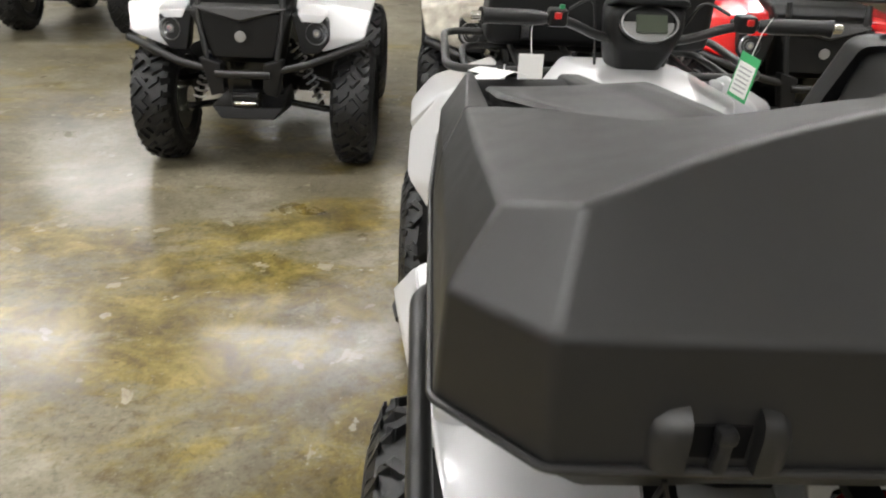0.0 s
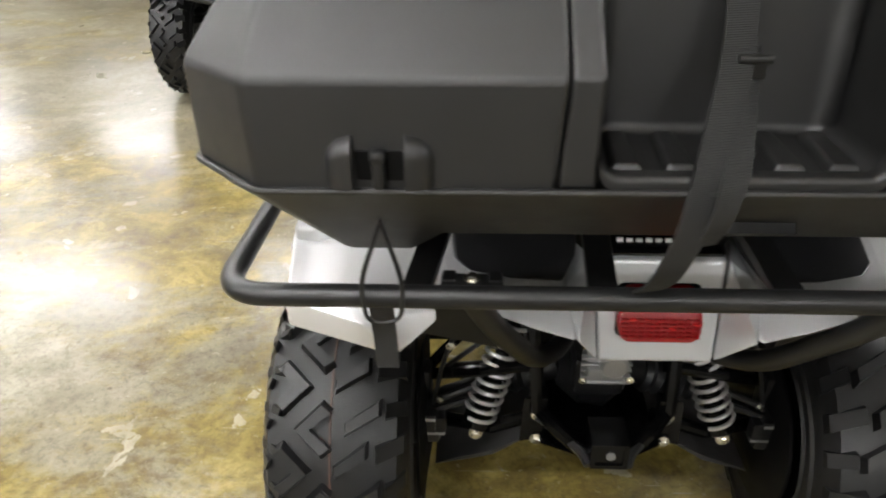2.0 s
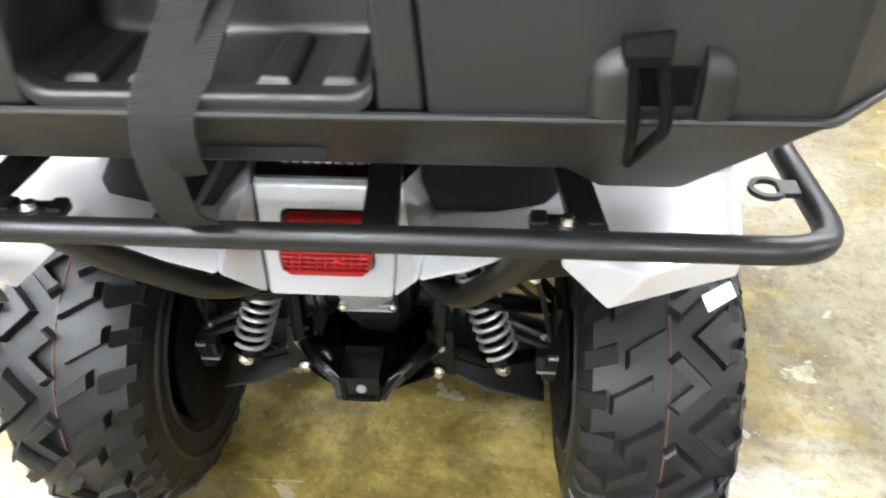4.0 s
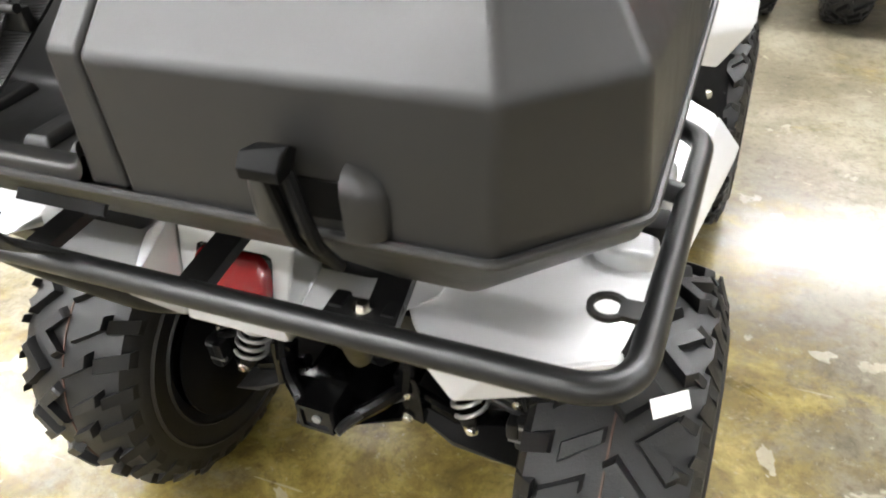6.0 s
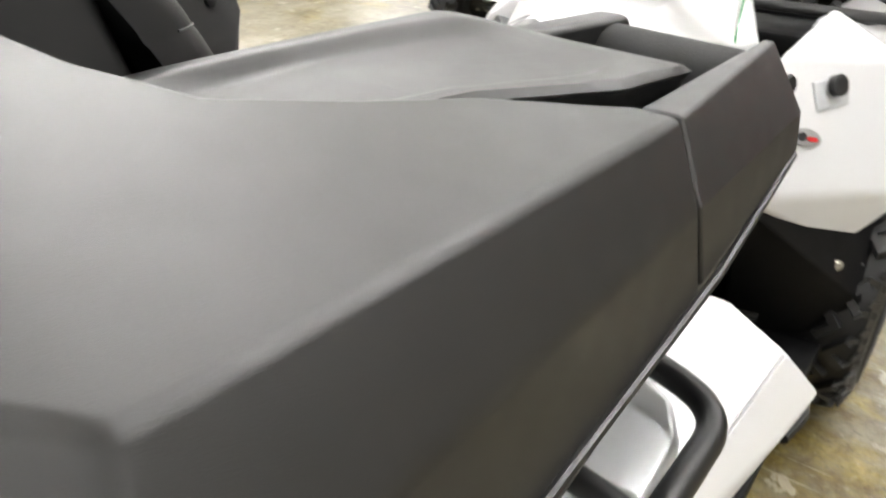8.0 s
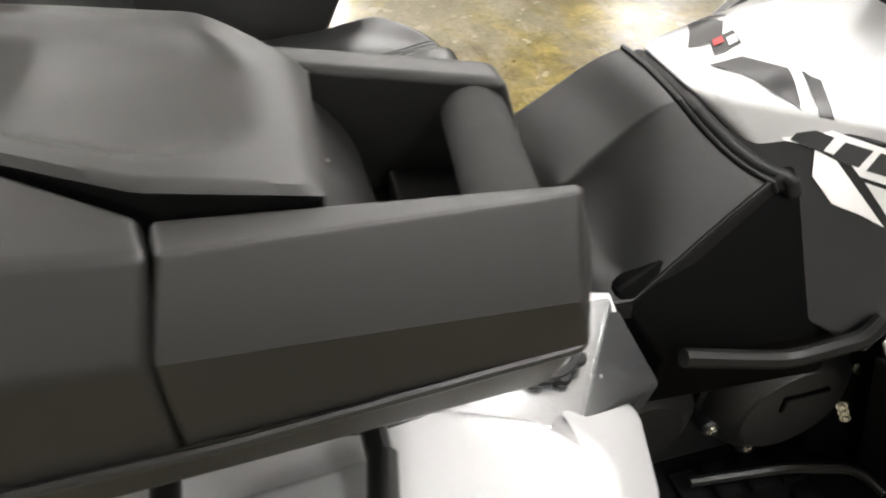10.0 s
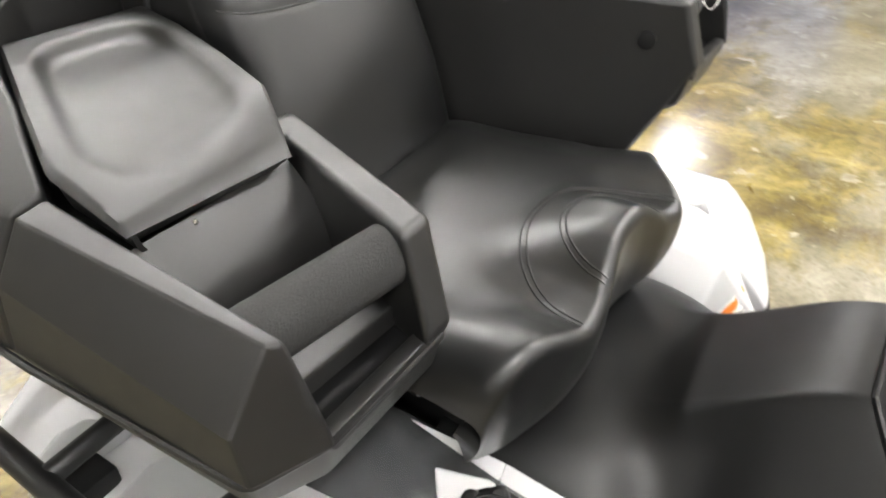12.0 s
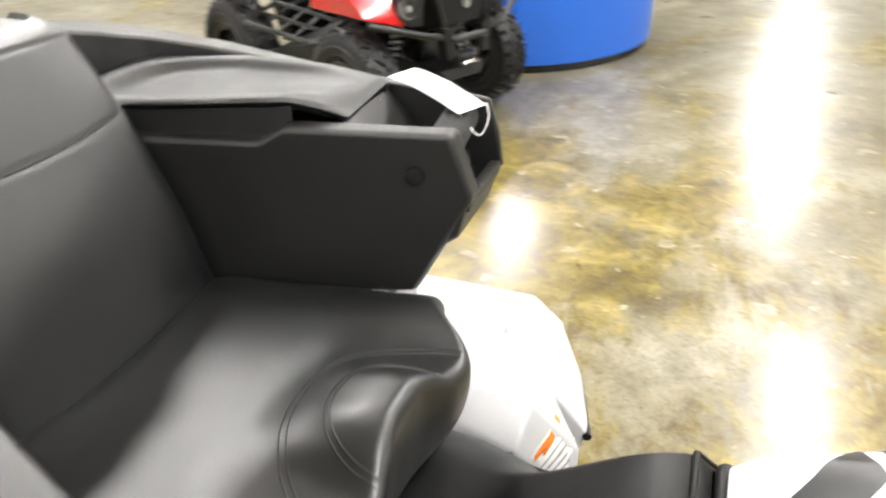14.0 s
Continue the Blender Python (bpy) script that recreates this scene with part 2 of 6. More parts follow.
def merge(*bms):
    out = bms[0]
    for b in bms[1:]:
        me = bpy.data.meshes.new("tmp")
        b.to_mesh(me)
        b.free()
        out.from_mesh(me)
        bpy.data.meshes.remove(me)
    return out


def bevelled(bm, width, seg=2, angle=20):
    if width > 0:
        bm.normal_update()
        bmesh.ops.recalc_face_normals(bm, faces=bm.faces)
        edges = [e for e in bm.edges if len(e.link_faces) == 2 and e.calc_face_angle(0) > radians(angle)]
        bmesh.ops.bevel(bm, geom=edges, offset=width, segments=seg, affect="EDGES", profile=0.5, clamp_overlap=True)
    return bm


def hull(points, bevel=0.0, seg=2):
    """Convex solid round the points, edges rounded."""
    bm = bmesh.new()
    vs = [bm.verts.new(p) for p in points]
    r = bmesh.ops.convex_hull(bm, input=vs)
    bmesh.ops.delete(bm, geom=list({g for g in r["geom_interior"] + r["geom_unused"] if isinstance(g, bmesh.types.BMVert)}), context="VERTS")
    bmesh.ops.dissolve_limit(bm, angle_limit=radians(2), verts=bm.verts, edges=bm.edges)
    return bevelled(bm, bevel, seg)


def box(size, at=(0, 0, 0), bevel=0.0, seg=2, turn=(0, 0, 0)):
    sx, sy, sz = (s / 2 for s in size)
    bm = hull([(a * sx, b * sy, c * sz) for a in (-1, 1) for b in (-1, 1) for c in (-1, 1)], bevel, seg)
    bmesh.ops.transform(bm, matrix=pose(*at, *turn), verts=bm.verts)
    return bm


def rounded_path(points, radius, steps=6, closed=False):
    """Polyline with its corners rounded."""
    pts = [Vector(p) for p in points]
    out = []
    n = len(pts)
    for i, p in enumerate(pts):
        if not closed and i in (0, n - 1):
            out.append(p)
            continue
        a, b = pts[i - 1] - p, pts[(i + 1) % n] - p
        r = min(radius, a.length * 0.48, b.length * 0.48)
        p0, p1 = p + a.normalized() * r, p + b.normalized() * r
        for k in range(steps + 1):
            t = k / steps
            out.append((1 - t) ** 2 * p0 + 2 * t * (1 - t) * p + t * t * p1)
    return out


def tube(points, r, sides=12, closed=False, caps=True, flat=1.0):
    """Round (or flattened) bar swept along points; r may be a list."""
    pts = [Vector(p) for p in points]
    n = len(pts)
    rs = r if isinstance(r, (list, tuple)) else [r] * n
    bm = bmesh.new()
    rings = []
    up = None
    for i, p in enumerate(pts):
        a = pts[i - 1] if (i > 0 or closed) else p
        b = pts[(i + 1) % n] if (i < n - 1 or closed) else p
        t = (b - a).normalized()
        if up is None:
            up = Vector((0, 0, 1)) if abs(t.z) < 0.9 else Vector((0, 1, 0))
        up = (up - t * up.dot(t)).normalized()
        side = t.cross(up)
        rings.append([bm.verts.new(p + rs[i] * (math.cos(2 * math.pi * k / sides) * side + flat * math.sin(2 * math.pi * k / sides) * up)) for k in range(sides)])
    for i in range(n if closed else n - 1):
        u, v = rings[i], rings[(i + 1) % n]
        for k in range(sides):
            bm.faces.new((u[k], u[(k + 1) % sides], v[(k + 1) % sides], v[k]))
    if caps and not closed:
        bm.faces.new(rings[0][::-1])
        bm.faces.new(rings[-1])
    return bm


def ribbon(points, width_dir, width, thick):
    """Flat strap swept along points."""
    pts = [Vector(p) for p in points]
    bm = bmesh.new()
    rings = []
    w0 = Vector(width_dir).normalized()
    for i, p in enumerate(pts):
        t = (pts[min(i + 1, len(pts) - 1)] - pts[max(i - 1, 0)]).normalized()
        w = (w0 - t * w0.dot(t)).normalized()
        nrm = t.cross(w)
        rings.append([bm.verts.new(p + a * w * width / 2 + b * nrm * thick / 2) for a, b in ((-1, -1), (1, -1), (1, 1), (-1, 1))])
    for u, v in zip(rings, rings[1:]):
        for k in range(4):
            bm.faces.new((u[k], u[(k + 1) % 4], v[(k + 1) % 4], v[k]))
    bm.faces.new(rings[0][::-1])
    bm.faces.new(rings[-1])
    return bm


def lathe(profile, sides=32, m=None, close=False):
    """Turned solid; profile of (radius, height) about z, then placed by m."""
    bm = bmesh.new()
    rings = []
    for r, h in profile:
        rings.append([bm.verts.new((r * math.cos(2 * math.pi * k / sides), r * math.sin(2 * math.pi * k / sides), h)) for k in range(sides)])
    pairs = list(zip(rings, rings[1:])) + ([(rings[-1], rings[0])] if close else [])
    for u, v in pairs:
        for k in range(sides):
            bm.faces.new((u[k], u[(k + 1) % sides], v[(k + 1) % sides], v[k]))
    if not close:
        bm.faces.new(rings[0][::-1])
        bm.faces.new(rings[-1])
    bmesh.ops.remove_doubles(bm, verts=bm.verts, dist=1e-5)
    if m is not None:
        bmesh.ops.transform(bm, matrix=m, verts=bm.verts)
    return bm


def plate(outline, thick, bevel=0.0, seg=1):
    """Flat plate: a planar 3D outline given thickness along its normal, half to each side."""
    pts = [Vector(p) for p in outline]
    nrm = Vector((0, 0, 0))
    for i, p in enumerate(pts):
        q = pts[(i + 1) % len(pts)]
        nrm += p.cross(q)
    nrm.normalize()
    bm = bmesh.new()
    lo = [bm.verts.new(p - nrm * thick / 2) for p in pts]
    hi = [bm.verts.new(p + nrm * thick / 2) for p in pts]
    bm.faces.new(lo[::-1])
    bm.faces.new(hi)
    for i in range(len(pts)):
        j = (i + 1) % len(pts)
        bm.faces.new((lo[i], lo[j], hi[j], hi[i]))
    return bevelled(bm, bevel, seg)


def grid(fn, nu, nv, thick=0.0, closed_u=False):
    """Surface fn(u, v) -> point for u, v in 0..1; thick gives it a back."""
    bm = bmesh.new()
    vs = [[bm.verts.new(fn(i / nu, j / nv)) for j in range(nv + 1)] for i in range(nu + 1)]
    for i in range(nu):
        for j in range(nv):
            bm.faces.new((vs[i][j], vs[i + 1][j], vs[i + 1][j + 1], vs[i][j + 1]))
    if thick:
        bmesh.ops.recalc_face_normals(bm, faces=bm.faces)
        bmesh.ops.solidify(bm, geom=list(bm.faces), thickness=thick)
    return bm


def bolt(at, r=0.007, axis=(0, 0, 1)):
    """Hex head with a washer."""
    m = Vector(axis).to_track_quat("Z", "Y").to_matrix().to_4x4()
    m.translation = Vector(at)
    b = lathe([(r * 1.5, 0), (r * 1.5, r * 0.25)], 14, m)
    return merge(b, lathe([(r, r * 0.2), (r, r * 0.85), (r * 0.8, r)], 6, m))


# ---- the hall ----
def slab(name, x0, x1, y0, y1, z0, z1, mat):
    ob = link(name, box((x1 - x0, y1 - y0, z1 - z0), ((x0 + x1) / 2, (y0 + y1) / 2, (z0 + z1) / 2)), mat)
    return ob


HX0, HX1, HY0, HY1, HZ = -22.0, 11.0, -9.0, 17.0, 4.2
tagged(slab("floor", HX0, HX1, HY0, HY1, -0.2, 0.0, CONCRETE), "polished ochre-stained concrete showroom floor", "floor", kind="structure")
tagged(slab("wall_west", HX0 - 0.2, HX0, HY0, HY1, 0, HZ, WALLPAINT), "plain white painted showroom wall", "wall", kind="structure")
tagged(slab("wall_east", HX1, HX1 + 0.2, HY0, HY1, 0, HZ, WALLPAINT), "plain white painted showroom wall", "wall", kind="structure")
tagged(slab("wall_south", HX0, HX1, HY0 - 0.2, HY0, 0, HZ, WALLPAINT), "plain white painted showroom wall", "wall", kind="structure")
tagged(slab("wall_north", HX0, HX1, HY1, HY1 + 0.2, 0, HZ, WALLPAINT), "plain white painted showroom wall", "wall", kind="structure")
tagged(slab("ceiling", HX0, HX1, HY0, HY1, HZ, HZ + 0.2, CEILPAINT), "pale suspended showroom ceiling", "ceiling", kind="structure")


def ceiling_light():
    t = thing("ceiling_light", "long white fluorescent fixture under the ceiling", "light", pose(0, 0, 0), "ceiling lights")
    part("housing", merge(box((2.46, 0.34, 0.05), (0, 0, -0.025), 0.008), box((2.46, 0.02, 0.06), (0, -0.17, -0.03)), box((2.46, 0.02, 0.06), (0, 0.17, -0.03))), WALLPAINT, t)
    part("diffuser", box((2.4, 0.3, 0.02), (0, 0, -0.062), 0.004), TUBE_GLOW, t)
    return t


def lay_lights():
    first = ceiling_light()
    spots = [(x, y) for y, x0 in ((2.45, -6.4), (7.6, -10.0)) for x in (x0, x0 + 4, x0 + 8, x0 + 12)]
    spots += [(-9.8, -1.7), (-5.8, -1.7), (-1.8, -1.7), (6.4, -1.7), (-9.8, -5.6), (-5.8, -5.6), (-1.8, -5.6), (2.2, -5.6)]
    spots += [(-10.4, 12.6), (-6.4, 12.6), (-2.4, 12.6), (-13.2, 2.45), (-15.8, 2.45), (-18.4, 2.45)]
    for i, (x, y) in enumerate(spots):
        m = pose(x, y, HZ)
        if i == 0:
            first.matrix_basis = m
        else:
            copy_thing(first, m)


lay_lights()


# ---- wheels ----
def tyre_mesh(R, W, rim_r, lug=0.016):
    """Bare carcass with raised rings on its walls."""
    half = W / 2
    R0 = R - lug
    prof = [(rim_r, -half * 0.8), (rim_r + 0.012, -half * 0.9), (rim_r + 0.026, -half * 0.95), (rim_r + 0.03, -half * 0.95 - 0.006), (rim_r + 0.034, -half * 0.96), (rim_r + 0.07, -half), (rim_r + 0.075, -half - 0.005),
            (rim_r + 0.08, -half), (R0 - 0.05, -half * 0.98), (R0 - 0.018, -half * 0.86), (R0 - 0.004, -half * 0.55), (R0, 0)]
    prof += [(r, -h) for r, h in prof[-2::-1]]
    return lathe(prof, 48, pose(0, 0, 0, 0, 90, 0), close=True)


PITCHES = 14


def lug_meshes(R, W, lug=0.016):
    """The lugs of one pitch of the tread: chevrons on the outer half, slanted bars on the inner."""
    w = W / 2
    R0 = R - lug
    step = 2 * math.pi * R / PITCHES
    out = []

    def surf(u, v, h):
        a = abs(v) / w
        r = R0 - 0.02 * max(0, a - 0.35) ** 1.6 / 0.5 - (0.05 * (a - 0.9) / 0.1 if a > 0.9 else 0) + h
        return Vector((v, r * math.cos(u / R), r * math.sin(u / R)))

    def block(poly, h=lug):
        bm = bmesh.new()
        c = Vector((sum(p[0] for p in poly) / len(poly), sum(p[1] for p in poly) / len(poly)))
        ring = lambda k, z: [bm.verts.new(surf(c[0] + (u - c[0]) * k, c[1] + (v - c[1]) * (1 + (k - 1) * 0.6), z)) for u, v in poly]
        rings = [ring(1.1, -0.006), ring(1.04, 0.001), ring(0.94, h * 0.72), ring(0.84, h)]
        for lo, hi in zip(rings, rings[1:]):
            for i in range(len(poly)):
                bm.faces.new((lo[i], lo[(i + 1) % len(poly)], hi[(i + 1) % len(poly)], hi[i]))
        bm.faces.new(rings[-1])
        out.append(bm)

    def bar(a, b, t0, t1):
        block([(a[0] - t0, a[1]), (a[0] + t0, a[1]), (b[0] + t1, b[1]), (b[0] - t1, b[1])])

    for o, vt, d in ((0, 0.25 * w, 1), (step / 2, 0.47 * w, -1)):
        g = d * w / 0.1275
        block([(o, vt), (o + 0.0486, vt + g * 0.047), (o + 0.0344, vt + g * 0.064), (o, vt + g * 0.027), (o - 0.0344, vt + g * 0.064), (o - 0.0486, vt + g * 0.047)])
    for o in (0, step / 2):
        block([(o + step * 0.14, 0.66 * w), (o + step * 0.25, 0.62 * w), (o + step * 0.36, 0.99 * w), (o + step * 0.2, 0.99 * w)])
        block([(o - step * 0.02, 0.84 * w), (o + step * 0.1, 0.8 * w), (o + step * 0.16, 0.99 * w), (o, 0.99 * w)], lug * 0.8)
    for du, a, b in ((0.0, -0.06, -0.5), (0.5, -0.2, -0.66)):
        bar((du * step, a * w), (du * step + 0.04, b * w), 0.011, 0.014)
    bar((step * 0.2, -0.6 * w), (step * 0.32, -0.97 * w), 0.016, 0.02)
    bar((step * 0.72, -0.72 * w), (step * 0.8, -0.98 * w), 0.014, 0.018)
    return out


def rim_mesh(rim_r, W):
    h = W / 2
    prof = [(rim_r + 0.006, -h * 0.84), (rim_r - 0.012, -h * 0.8), (rim_r - 0.016, h * 0.2), (rim_r - 0.02, h * 0.72), (rim_r + 0.006, h * 0.84), (rim_r + 0.004, h * 0.9),
            (rim_r - 0.028, h * 0.8), (rim_r - 0.034, h * 0.35), (0.075, h * 0.3), (0.06, h * 0.45), (0.03, h * 0.48)]
    bm = lathe(prof, 32, pose(0, 0, 0, 0, 90, 0))
    for k in range(8):
        a = 2 * math.pi * k / 8
        r = rim_r * 0.62
        bm = merge(bm, tube([(h * 0.25, r * math.cos(a), r * math.sin(a)), (h * 0.52, r * math.cos(a) * 0.9, r * math.sin(a) * 0.9)], 0.014, 8))
    for k in range(4):
        a = 2 * math.pi * (k + 0.5) / 4
        bm = merge(bm, bolt((h * 0.42, 0.05 * math.cos(a), 0.05 * math.sin(a)), 0.008, (1, 0, 0)))
    return bm


def wheel(parent, x, y, R, W, side, meshes, lined=False):
    """Wheel under a parent: rim mesh with tyre and tread on it; side +1 faces +x. A lined wheel carries its lugs one by one."""
    key = (R, W)
    if key not in meshes:
        rim = part("wheel", rim_mesh(0.152, W), GLOSS_BLACK, None)
        tyre = part("tyre", tyre_mesh(R, W, 0.155), RUBBER, None, "", 30)
        lugs = [part("lug", b, RUBBER, None, "", 20) for b in lug_meshes(R, W)]
        tread = bmesh.new()
        for i in range(PITCHES):
            for lug in lugs:
                one = bmesh.new()
                one.from_mesh(lug.data)
                bmesh.ops.transform(one, matrix=pose(0, 0, 0, 360 * i / PITCHES), verts=one.verts)
                tread = merge(tread, one)
        block = part("tread", tread, RUBBER, None, "", 20)
        meshes[key] = (rim.data, tyre.data, [lug.data for lug in lugs], block.data)
        for ob in [rim, tyre, block] + lugs:
            bpy.data.objects.remove(ob)
    rim, tyre, lugs, tread = meshes[key]
    a = new("wheel", rim)
    b = new("tyre", tyre)
    a.parent, b.parent = parent, a
    a["label"], b["label"] = "black cast wheel rim", "knobbly black off-road tyre"
    if lined:
        part("tread_line", lathe([(R - 0.018, -0.002), (R - 0.0148, -0.0015), (R - 0.0148, 0.0015), (R - 0.018, 0.002)], 64, pose(0, 0, 0, 0, 90, 0)), TREAD_LINE, a, "thin brown paint line")
        for i in range(PITCHES):
            for lug in lugs:
                ob = new("lug", lug)
                ob.parent = a
                ob.matrix_basis = pose(0, 0, 0, 360 * i / PITCHES)
    else:
        ob = tagged(new("tread", tread), "moulded black tyre lugs", "", "", "stuff")
        ob.parent = a
    a.matrix_basis = pose(x, y, R - 0.006, 0, 0, 0 if side > 0 else 180)
    return a


WHEELS = {}


def coil(a, b, r, wire, turns):
    a, b = Vector(a), Vector(b)
    t = (b - a).normalized()
    u = t.orthogonal().normalized()
    v = t.cross(u)
    n = turns * 14
    return tube([a + (b - a) * k / n + r * (math.cos(2 * math.pi * turns * k / n) * u + math.sin(2 * math.pi * turns * k / n) * v) for k in range(n + 1)], wire, 7)


def rod(a, b, r, sides=12):
    return tube([a, b], r, sides)


def laid_on(ob, pts, lift=0.0015):
    """Points moved to the nearest place on a mesh and raised a little."""
    tree = BVHTree.FromPolygons([v.co for v in ob.data.vertices], [p.vertices for p in ob.data.polygons])
    out = []
    for p in pts:
        loc, nrm, _, _ = tree.find_nearest(Vector(p))
        out.append(loc + nrm * lift)
    return out


# ---- the quad bike that carries the seat box ----
def main_quad():
    q = thing("quad_bike", "pearl white utility quad bike with black racks on the showroom floor", "quad bike")
    RY, FY = 0.612, 1.87
    for s in (-1, 1):
        wheel(q, s * 0.474, RY, 0.325, 0.255, s, WHEELS, lined=True)
        wheel(q, s * 0.475, FY, 0.32, 0.21, s, WHEELS)

    # rear rack
    R = 0.0135
    pts = rounded_path([(-0.42, 0.66, 0.915), (-0.522, 0.64, 0.905), (-0.516, 0.155, 0.935), (0.516, 0.155, 0.935), (0.522, 0.64, 0.905), (0.42, 0.66, 0.915)], 0.055, 8)
    part("rear_rack_tube", tube(pts, R, 16), STEEL_BLACK, q, "satin black steel rack tube")
    for x in (-0.3, -0.095, 0.105, 0.3):
        part("rack_bar", ribbon([(x, 0.16, 0.936), (x * 0.93, 0.3, 0.948), (x * 0.9, 0.62, 0.95)], (1, 0, 0), 0.032, 0.012), STEEL_BLACK, q)
    part("rack_crossbar", tube([(-0.515, 0.482, 0.914), (-0.42, 0.488, 0.925), (0.42, 0.488, 0.925), (0.515, 0.482, 0.914)], 0.0125, 12), STEEL_BLACK, q)
    part("rack_crossbar", tube([(-0.43, 0.658, 0.915), (0.43, 0.658, 0.915)], 0.012, 10), STEEL_BLACK, q)
    for s in (-1, 1):
        x = 0.02 + s * 0.258
        part("rack_bracket", merge(box((0.07, 0.03, 0.006), (x, 0.178, 0.939), 0.002), box((0.016, 0.022, 0.014), (x + 0.026 * s, 0.185, 0.938), 0.003), box((0.016, 0.022, 0.014), (x - 0.026 * s, 0.185, 0.938), 0.003)), STEEL_BLACK, q)
        part("bracket_bolt", bolt((x, 0.18, 0.942), 0.007), CHROME, q, "zinc bolt head")
        part("rack_strut", tube(rounded_path([(0.01 + s * 0.255, 0.18, 0.928), (0.01 + s * 0.225, 0.22, 0.85), (0.01 + s * 0.16, 0.32, 0.71), (0.01 + s * 0.11, 0.4, 0.668), (0.01 + s * 0.07, 0.5, 0.69)], 0.07, 6), 0.0155, 14), STEEL_BLACK, q)
        if s < 0:
            continue
        ring = lathe([(0.0125, -0.0025), (0.0185, -0.0025), (0.0185, 0.0025), (0.0125, 0.0025)], 24, pose(s * 0.477, 0.255, 0.934), close=True)
        part("tie_down_eye", merge(ring, box((0.022, 0.024, 0.006), (s * 0.498, 0.255, 0.934))), STEEL_BLACK, q)

    # tail housing with the lamp let in
    TX = 0.012
    w2 = lambda pts: [(TX + k * x, y, z) for k in (-1, 1) for x, y, z in pts]
    part("tail_panel", hull(w2([(0.089, 0.334, 0.876), (0.078, 0.286, 0.738), (0.084, 0.4, 0.885), (0.078, 0.4, 0.742)]), 0.007, 4), SILVER, q, "silver tail panel")
    part("tail_lamp_recess", hull(w2([(0.0625, 0.3215, 0.85), (0.0625, 0.2925, 0.769), (0.0625, 0.37, 0.85), (0.0625, 0.37, 0.769)]), 0.015, 4), GLOSS_BLACK, q)
    lens = hull(w2([(0.042, 0.314, 0.845), (0.054, 0.309, 0.833), (0.057, 0.288, 0.803), (0.055, 0.281, 0.785), (0.044, 0.279, 0.775), (0.056, 0.37, 0.836), (0.054, 0.37, 0.777)]), 0.007, 3)
    lamp = part("tail_lamp", lens, RED_LENS, q, "red tail lamp lens")
    for k in range(5):
        for j in range(10):
            bm = box((0.0098, 0.006, 0.0042), (TX + 0.0104 * (j - 4.5), 0.2815 + 0.0026 * k, 0.786 + 0.0052 * k), 0.0016, 1, (-12, 0, 14 * (j % 3 - 1)))
            # scattered prisms take the lighter red: glints painted as colour
            part("lens_prism", bm, PRISM_GLINT if (3 * j + 2 * k) % 11 == 0 and k > 1 else RED_LENS, lamp)
    for s in (-1, 1):
        w = lambda pts: [(TX + s * x, y, z) for x, y, z in pts]
        part("tail_side", hull(w([(0.0895, 0.335, 0.876), (0.0785, 0.288, 0.739), (0.113, 0.244, 0.806), (0.118, 0.262, 0.8), (0.128, 0.313, 0.848), (0.11, 0.4, 0.868), (0.1, 0.38, 0.76)]), 0.003, 2), SILVER, q, "silver tail side facet")
        wing = hull(w([(0.116, 0.243, 0.806), (0.17, 0.238, 0.828), (0.222, 0.243, 0.846), (0.285, 0.298, 0.862), (0.128, 0.313, 0.847), (0.2, 0.306, 0.857), (0.28, 0.325, 0.866), (0.3, 0.4, 0.877), (0.29, 0.5, 0.882), (0.11, 0.5, 0.872),
                       (0.11, 0.31, 0.785), (0.2, 0.33, 0.815), (0.27, 0.36, 0.84)]), 0.004, 3)
        part("tail_wing", wing, WHITE, q, "pearl white tail side panel")
        part("wing_cover", hull(w([(0.13, 0.312, 0.853), (0.2, 0.3, 0.864), (0.255, 0.31, 0.8685), (0.274, 0.335, 0.873), (0.282, 0.4, 0.884), (0.26, 0.5, 0.9), (0.1, 0.5, 0.91), (0.11, 0.35, 0.872), (0.14, 0.33, 0.84), (0.28, 0.36, 0.86), (0.26, 0.5, 0.87), (0.1, 0.5, 0.87)]), 0.004, 3), TAIL_BLACK, q, "satin black tail cover")
    part("seat_base", hull([(-0.2, 0.42, 0.9), (0.2, 0.42, 0.9), (-0.22, 0.8, 0.9), (0.22, 0.8, 0.9), (-0.2, 0.42, 0.7), (0.2, 0.42, 0.7), (-0.2, 0.8, 0.7), (0.2, 0.8, 0.7)], 0.01), TRIM_BLACK, q)
    part("tail_top", hull([(TX + s * x, y, z) for s in (-1, 1) for x, y, z in ((0.086, 0.337, 0.882), (0.1, 0.5, 0.925), (0.1, 0.5, 0.87), (0.086, 0.345, 0.866))], 0.004), GLOSS_BLACK, q, "glossy black tail cap")
    for k in range(9):
        part("badge_bar", box((0.008, 0.004, 0.004 if k % 3 else 0.006), (TX - 0.052 + 0.013 * k, 0.36, 0.8895)), DECAL_WHITE, q)

    # rear fenders: top plate, outer flange and rear lip
    for s in (-1, 1):
        f = lambda pts: [(s * x, y, z) for x, y, z in pts]
        up = [(0.283, 0.25, 0.852), (0.374, 0.226, 0.843), (0.49, 0.29, 0.835), (0.506, 0.42, 0.857), (0.53, 0.846, 0.834), (0.45, 0.868, 0.862), (0.39, 0.82, 0.864), (0.25, 0.32, 0.862), (0.3, 0.56, 0.872), (0.345, 0.71, 0.868)]
        top = hull(f(up + [(x * 0.97, y, z - 0.025) for x, y, z in up if y > 0.3]), 0.008, 2)
